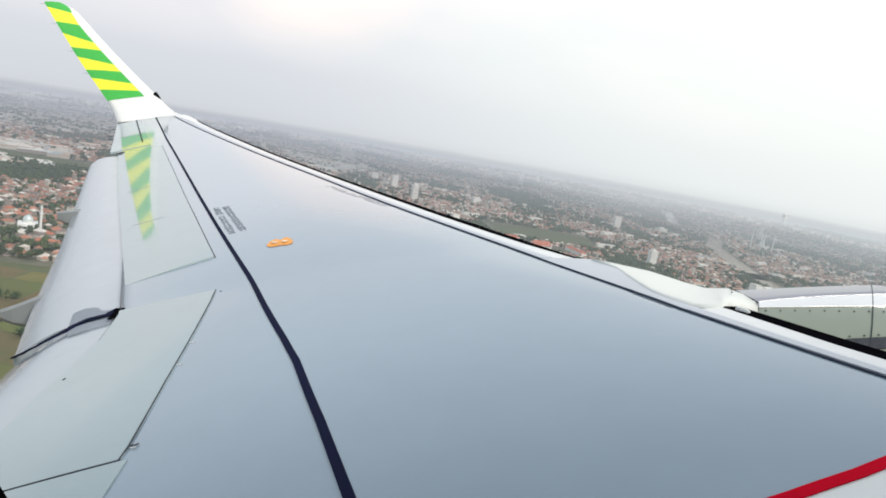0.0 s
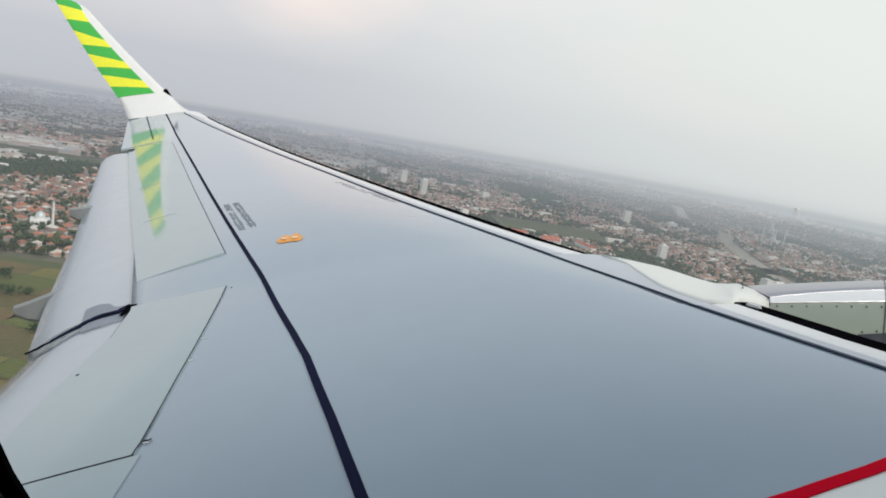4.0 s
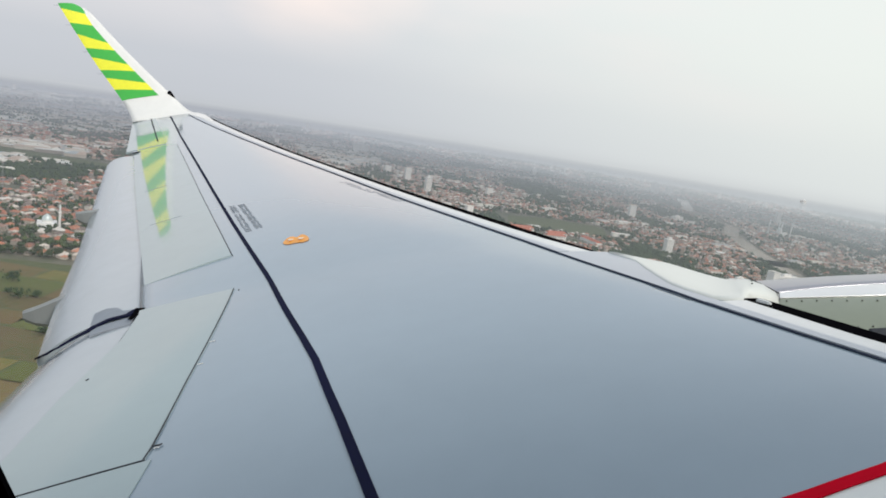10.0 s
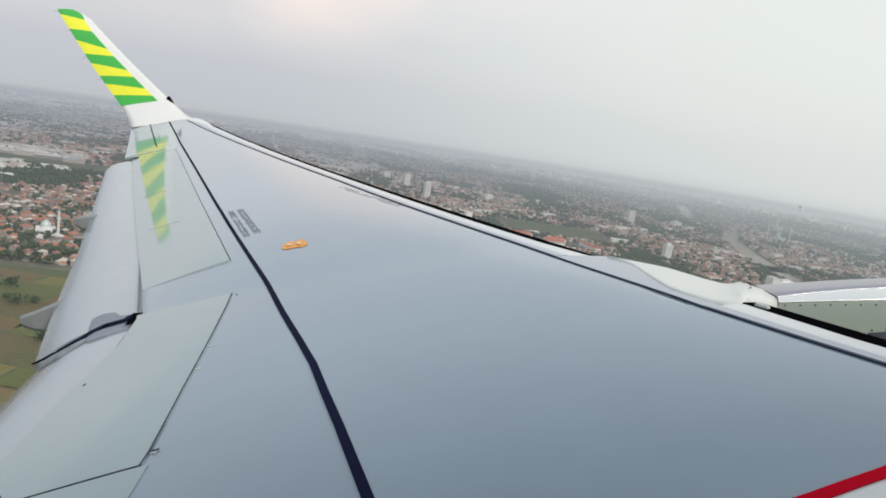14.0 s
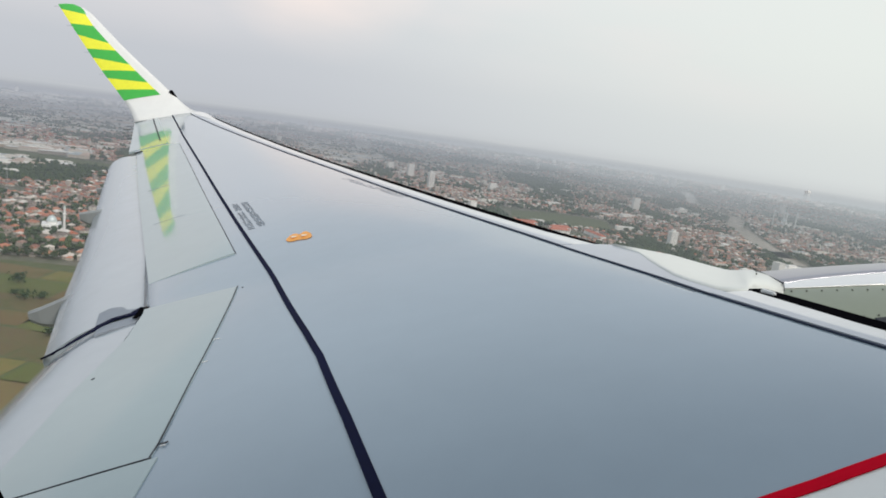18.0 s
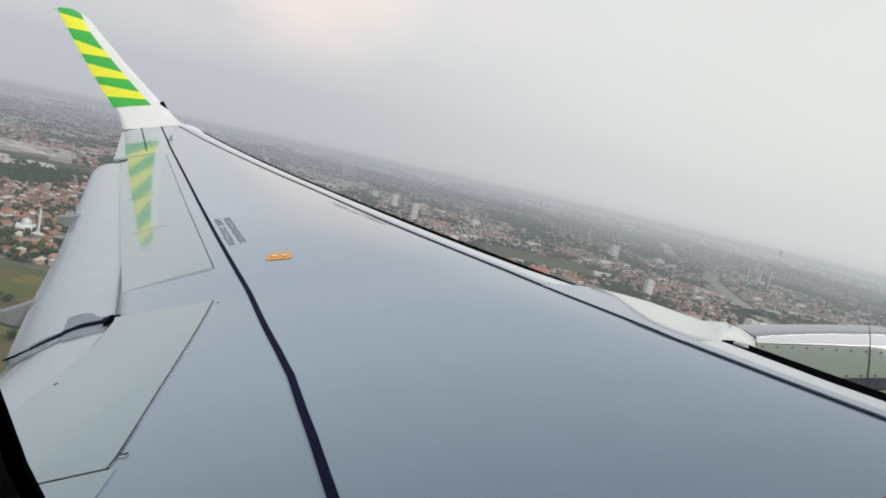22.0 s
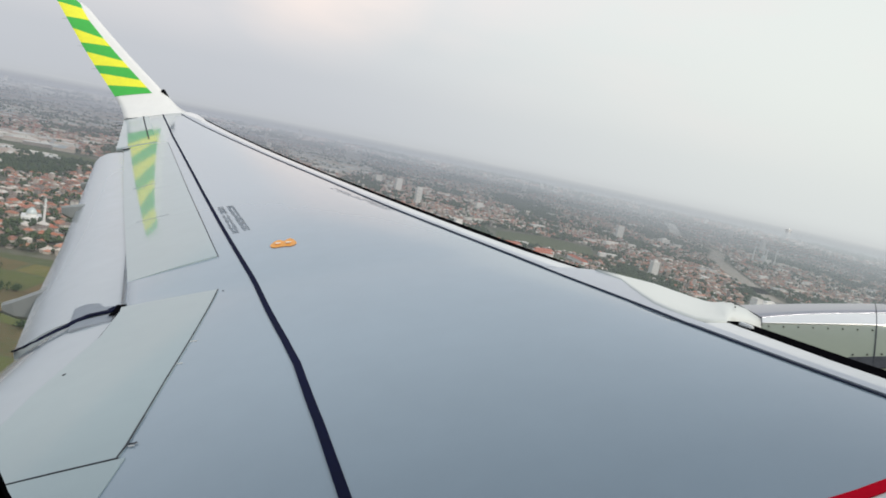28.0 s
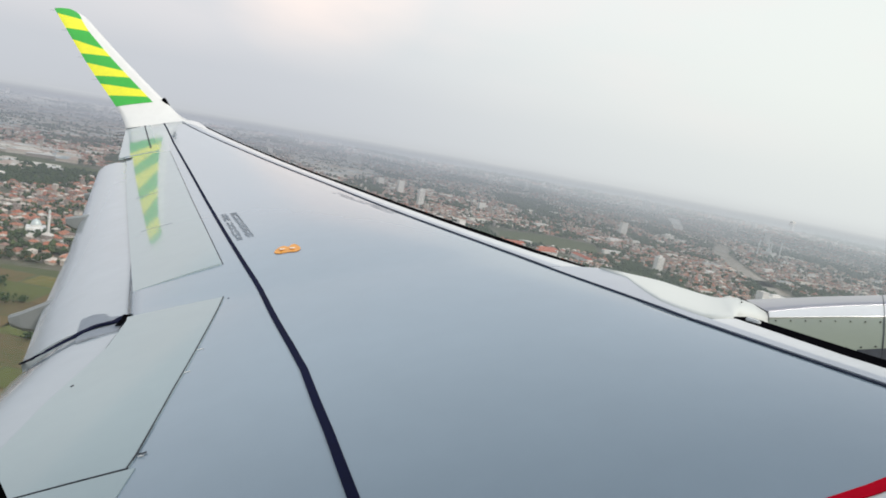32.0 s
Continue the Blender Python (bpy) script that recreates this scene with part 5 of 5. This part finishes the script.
def tree_stuff():
    rnd2 = random.Random(31)
    spread, far = [], []
    for x, y, st in TREES:
        for k in range(2 if st < 15 else 1):
            (spread if st < 15 else far).append((x + rnd2.uniform(-0.5, 0.5) * st, y + rnd2.uniform(-0.5, 0.5) * st))
    for k in range(330):                         # garden trees between the houses by the fields
        q = near[rnd2.randrange(len(near))]
        spread.append((q[0] + rnd2.choice((-8, 8)) + rnd2.uniform(-2, 2), q[1] + rnd2.uniform(-8, 8)))
    for k in range(420):                         # belts along the fields and the canal
        f = rnd2.random()
        spread.append((lerp(-900, 60, f) + rnd2.gauss(0, 4), lerp(742, 880, f) + rnd2.gauss(0, 6) + 24))
    v, f = clump_arrays(spread, 5, 4.5, 9.0, 4)
    v2, f2 = clump_arrays(far, 4, 7.0, 13.0, 6)
    f += [[k + len(v) for k in q] for q in f2]
    v += v2
    ob = new("trees_among_houses", mesh_of("trees_among_houses", v, f, [M_LEAF]))
    tagged(ob, "dark green trees crowding between the roofs", "trees", kind="stuff")


tree_stuff()


def tree_kind(seed, tall):
    rnd3 = random.Random(seed)
    ob = thing("tree", "broad dark green tree at the edge of the fields", "tree", group="trees by the fields")
    bm = bmesh.new()
    for (a, b, r0, r1) in [((0, 0, 0), (0.2, 0.1, tall * 0.55), 0.32, 0.2)] + [((0.15, 0.1, tall * 0.4), (rnd3.uniform(-2, 2), rnd3.uniform(-2, 2), tall * 0.75), 0.15, 0.06) for _ in range(4)]:
        a, b = Vector(a), Vector(b)
        d = b - a
        bmesh.ops.create_cone(bm, cap_ends=True, segments=7, radius1=r0, radius2=r1, depth=d.length, matrix=Matrix.Translation((a + b) / 2) @ d.to_track_quat("Z", "Y").to_matrix().to_4x4())
    part("trunk", bm, M_BARK, ob)
    v, f = clump_arrays([(0.0, 0.0)], 70, tall * 0.85, tall * 0.86, seed)
    v = np.array(v).reshape(70, 6, 3)
    cen = v.mean(1, keepdims=True)
    v = (cen + (v - cen) * 0.36).reshape(-1, 3)
    piece("crown", mesh_of("crown", v.tolist(), f, [M_LEAF]), ob)
    return ob


TK = [tree_kind(1, 8.0), tree_kind(2, 10.0), tree_kind(3, 6.5)]
spots = []
rnd = random.Random(41)
for k in range(46):
    f = rnd.random()
    spots.append((lerp(-760, -160, f) + rnd.gauss(0, 9), lerp(742, 815, f) + rnd.uniform(-4, 16)))
spots += [(-330, 640), (-345, 652), (-318, 648), (-420, 705), (-290, 700), (-268, 560), (-362, 690), (-470, 720)]
for i, (x, y) in enumerate(spots):
    m = pose(x, y, 0, 0, 0, rnd.uniform(0, 360)) @ Matrix.Scale(rnd.uniform(0.8, 1.25), 4)
    if i < 3:
        TK[i].matrix_world = m
    else:
        copy_thing(TK[i % 3], m)


# ---- landmarks ----
def box_bm(sx, sy, sz, x=0.0, y=0.0, z=0.0, bevel=0.0):
    bm = bmesh.new()
    bmesh.ops.create_cube(bm, size=1.0, matrix=Matrix.Translation((x, y, z + sz / 2)) @ Matrix.Diagonal((sx, sy, sz, 1)))
    if bevel:
        bmesh.ops.bevel(bm, geom=list(bm.edges), offset=bevel, segments=1, affect="EDGES")
    return bm


def lathe(profile, n=20, x=0.0, y=0.0):
    bm = bmesh.new()
    rings = [[bm.verts.new((x + r * math.cos(math.tau * i / n), y + r * math.sin(math.tau * i / n), z)) for i in range(n)] for r, z in profile]
    for a, b in zip(rings, rings[1:]):
        for i in range(n):
            bm.faces.new((a[i], a[(i + 1) % n], b[(i + 1) % n], b[i]))
    bm.faces.new(rings[0][::-1])
    bm.faces.new(rings[-1])
    return bm


def dome(r, z, x=0.0, y=0.0):
    return lathe([(r * 1.02, z)] + [(r * math.cos(a), z + 1.15 * r * math.sin(a)) for a in [radians(k) for k in range(8, 88, 8)]] + [(0.15, z + r * 1.3), (0.05, z + r * 1.6)], 20, x, y)


def minaret(ob, x, y, h, r, name="minaret"):
    m = part(name, lathe([(r * 1.5, 0), (r * 1.5, h * 0.12), (r, h * 0.13), (r * 0.9, h * 0.62), (r * 1.5, h * 0.64), (r * 1.5, h * 0.67), (r * 0.8, h * 0.675), (r * 0.75, h * 0.84), (r * 1.2, h * 0.85), (r * 1.2, h * 0.87), (r * 0.9, h * 0.875)], 12, x, y), M_WHITE, ob, "slim white minaret")
    part("spire", lathe([(r * 0.95, h * 0.872), (r * 0.85, h * 0.91), (r * 0.4, h * 0.96), (0.05, h)], 12, x, y), M_DOME, m, "pale metal spire")


def mosque(x, y, size, towers, ang, label):
    ob = thing("mosque", label, "mosque", pose(x, y, 0, 0, 0, ang))
    w = 24 * size
    part("hall", box_bm(w, w, 8 * size, bevel=0.3), M_WHITE, ob, "white rendered prayer hall")
    part("porch", box_bm(w * 0.5, 5 * size, 5.5 * size, y=-w / 2 - 2.4 * size, bevel=0.2), M_WHITE, ob)
    part("drum", lathe([(6.6 * size, 7.9 * size), (6.6 * size, 11 * size)], 20), M_WHITE, ob)
    part("dome", dome(6.3 * size, 11 * size), M_DOME, ob, "pale ribbed dome", smooth=True)
    for k in range(5):
        part("window", box_bm(1.6 * size, 0.3, 4 * size, x=(k - 2) * w / 5.4, y=-w / 2 - 0.05, z=2 * size), M_GLASS, ob)
    for tx, ty in towers:
        minaret(ob, tx * w, ty * w, 36 * size, 1.7 * size)
    return ob


mosque(-449, 936, 1.0, [(0.62, -0.5)], 25, "white mosque with one tall slim minaret")
mosque(1392, 2238, 1.5, [(-0.7, -0.7), (0.7, -0.7), (0.7, 0.7), (-0.7, 0.7)], 20, "white domed mosque between four slim minarets")


def tower_block(x, y, w, d, h, ang, label, floors, bays, name="apartment_tower"):
    ob = thing(name, label, "tower", pose(x, y, 0, 0, 0, ang))
    part("wall", box_bm(w, d, h, bevel=0.2), M_TOWER, ob)
    part("roof", box_bm(w * 1.03, d * 1.03, 1.0, z=h - 0.1), M_TOWER, ob)
    part("plant_room", box_bm(w * 0.4, d * 0.5, 4.5, z=h + 0.9), M_TOWER, ob)
    fh = h / floors
    me = None
    for i in range(floors):
        for j in range(bays):
            bm_x = (j - (bays - 1) / 2) * w / bays
            for face in (-1, 1):
                if me is None:
                    b = box_bm(w / bays * 0.3, 0.3, fh * 0.34)
                    me = bpy.data.meshes.new("window")
                    b.to_mesh(me)
                    b.free()
                    me.materials.append(M_GLASS)
                o = piece("window", me, ob)
                o.location = (bm_x, face * (d / 2 + 0.02), i * fh + fh * 0.3)
    return ob


tower_block(126, 2016, 18, 16, 44, 18, "pale slab of flats standing among low roofs", 10, 4)
tower_block(665, 1481, 18, 14, 32, 12, "pale rendered tower with dark windows", 8, 4)
tower_block(-147, 3326, 70, 24, 36, 10, "broad white hotel block in the haze", 7, 9, "hotel_block")
tower_block(1406, 3449, 34, 22, 56, 20, "hazy pale apartment tower", 12, 5)
tower_block(1480, 3440, 30, 20, 50, 20, "hazy pale apartment tower", 11, 5)
tower_block(2581, 3981, 30, 24, 58, 24, "distant grey apartment tower", 12, 4)
tower_block(1010, 2230, 44, 20, 14, 30, "long orange-roofed hall building", 3, 9, "office_block")


tower_block(840, 1290, 62, 18, 15, 24, "white office building with rows of dark windows", 4, 12, "office_block")
tower_block(700, 1215, 46, 12, 9, 24, "low pale office wing with dark windows", 2, 10, "office_block")


def school_block(x, y, w, ang):
    ob = thing("school_block", "long white building under a red tiled roof", "school", pose(x, y, 0, 0, 0, ang), group="red-roofed school blocks")
    v, f, i = house_arrays(np.array([0.0]), np.array([0.0]), np.array([float(w)]), np.array([15.0]), np.array([7.5]), np.array([4.2]), np.array([0.0]))
    piece("wall", mesh_of("wall", v[:8], f[:4], [M_TOWER]), ob)
    piece("roof", mesh_of("roof", v[8:], [[k - 8 for k in q] for q in f[4:]], [M_SCHOOL]), ob, "red tiled hipped roof")
    for k in range(8):
        part("window", box_bm(w / 14, 0.3, 1.6, x=(k - 3.5) * w / 8.6, y=-7.55, z=4.2), M_GLASS, ob)


M_SCHOOL = material("red_roof_tile", ((0.40, 0.12, 0.07), (0.52, 0.17, 0.10)), rough=0.85, scale=0.1, fine=1.0)
for x, y, w, ang in ((300, 1440, 62, 16), (312, 1480, 62, 16), (324, 1520, 62, 16), (392, 1462, 50, 16), (404, 1502, 50, 16), (478, 1470, 70, 106)):
    school_block(x, y, w, ang)


def mast(x, y, h):
    ob = thing("radio_mast", "slender steel lattice mast", "mast", pose(x, y, 0), group="radio masts")
    for sx, sy in ((-1, -1), (1, -1), (0, 1.2)):
        bm = bmesh.new()
        a, b = Vector((sx * 1.6, sy * 1.6, 0)), Vector((sx * 0.3, sy * 0.3, h))
        bmesh.ops.create_cone(bm, cap_ends=True, segments=6, radius1=0.22, radius2=0.16, depth=h, matrix=Matrix.Translation((a + b) / 2) @ (b - a).to_track_quat("Z", "Y").to_matrix().to_4x4())
        part("leg", bm, M_STEEL, ob)
    for k in range(9):
        f = k / 9
        part("brace", box_bm(3.2 * (1 - 0.8 * f), 3.2 * (1 - 0.8 * f), 0.25, z=h * f + 1), M_STEEL, ob)


for x, y, h in ((-640, 1180, 44), (-150, 1750, 48), (330, 1900, 46), (90, 1620, 40), (-760, 1650, 44)):
    mast(x, y, h)


def white_shed(x, y, w, d, h, ang):
    ob = thing("factory_shed", "long pale metal-roofed factory shed", "factory shed", pose(x, y, 0, 0, 0, ang), group="factory sheds")
    v, f, i = house_arrays(np.array([0.0]), np.array([0.0]), np.array([float(w)]), np.array([float(d)]), np.array([float(h)]), np.array([2.4]), np.array([0.0]))
    piece("wall", mesh_of("wall", v[:8], f[:4], [M_WALL]), ob)
    piece("roof", mesh_of("roof", v[8:], [[k - 8 for k in q] for q in f[4:]], [M_SHED]), ob, "pale metal roof")
    for k in range(6):
        part("rooflight", box_bm(w / 14, d * 0.35, 0.5, x=(k - 2.5) * w / 7, y=-d * 0.22, z=h + 1.0), M_GLASS, ob)


for x, y, w, d, ang in ((-980, 1830, 190, 34, 8), (-820, 1960, 120, 30, 10), (-1150, 2050, 150, 40, 12), (-700, 2150, 140, 36, 10), (-420, 2300, 90, 30, 14), (-900, 2300, 160, 44, 10), (-1300, 2350, 180, 40, 8), (-550, 2600, 150, 40, 10)):
    white_shed(x, y, w, d, 7.5, ang)
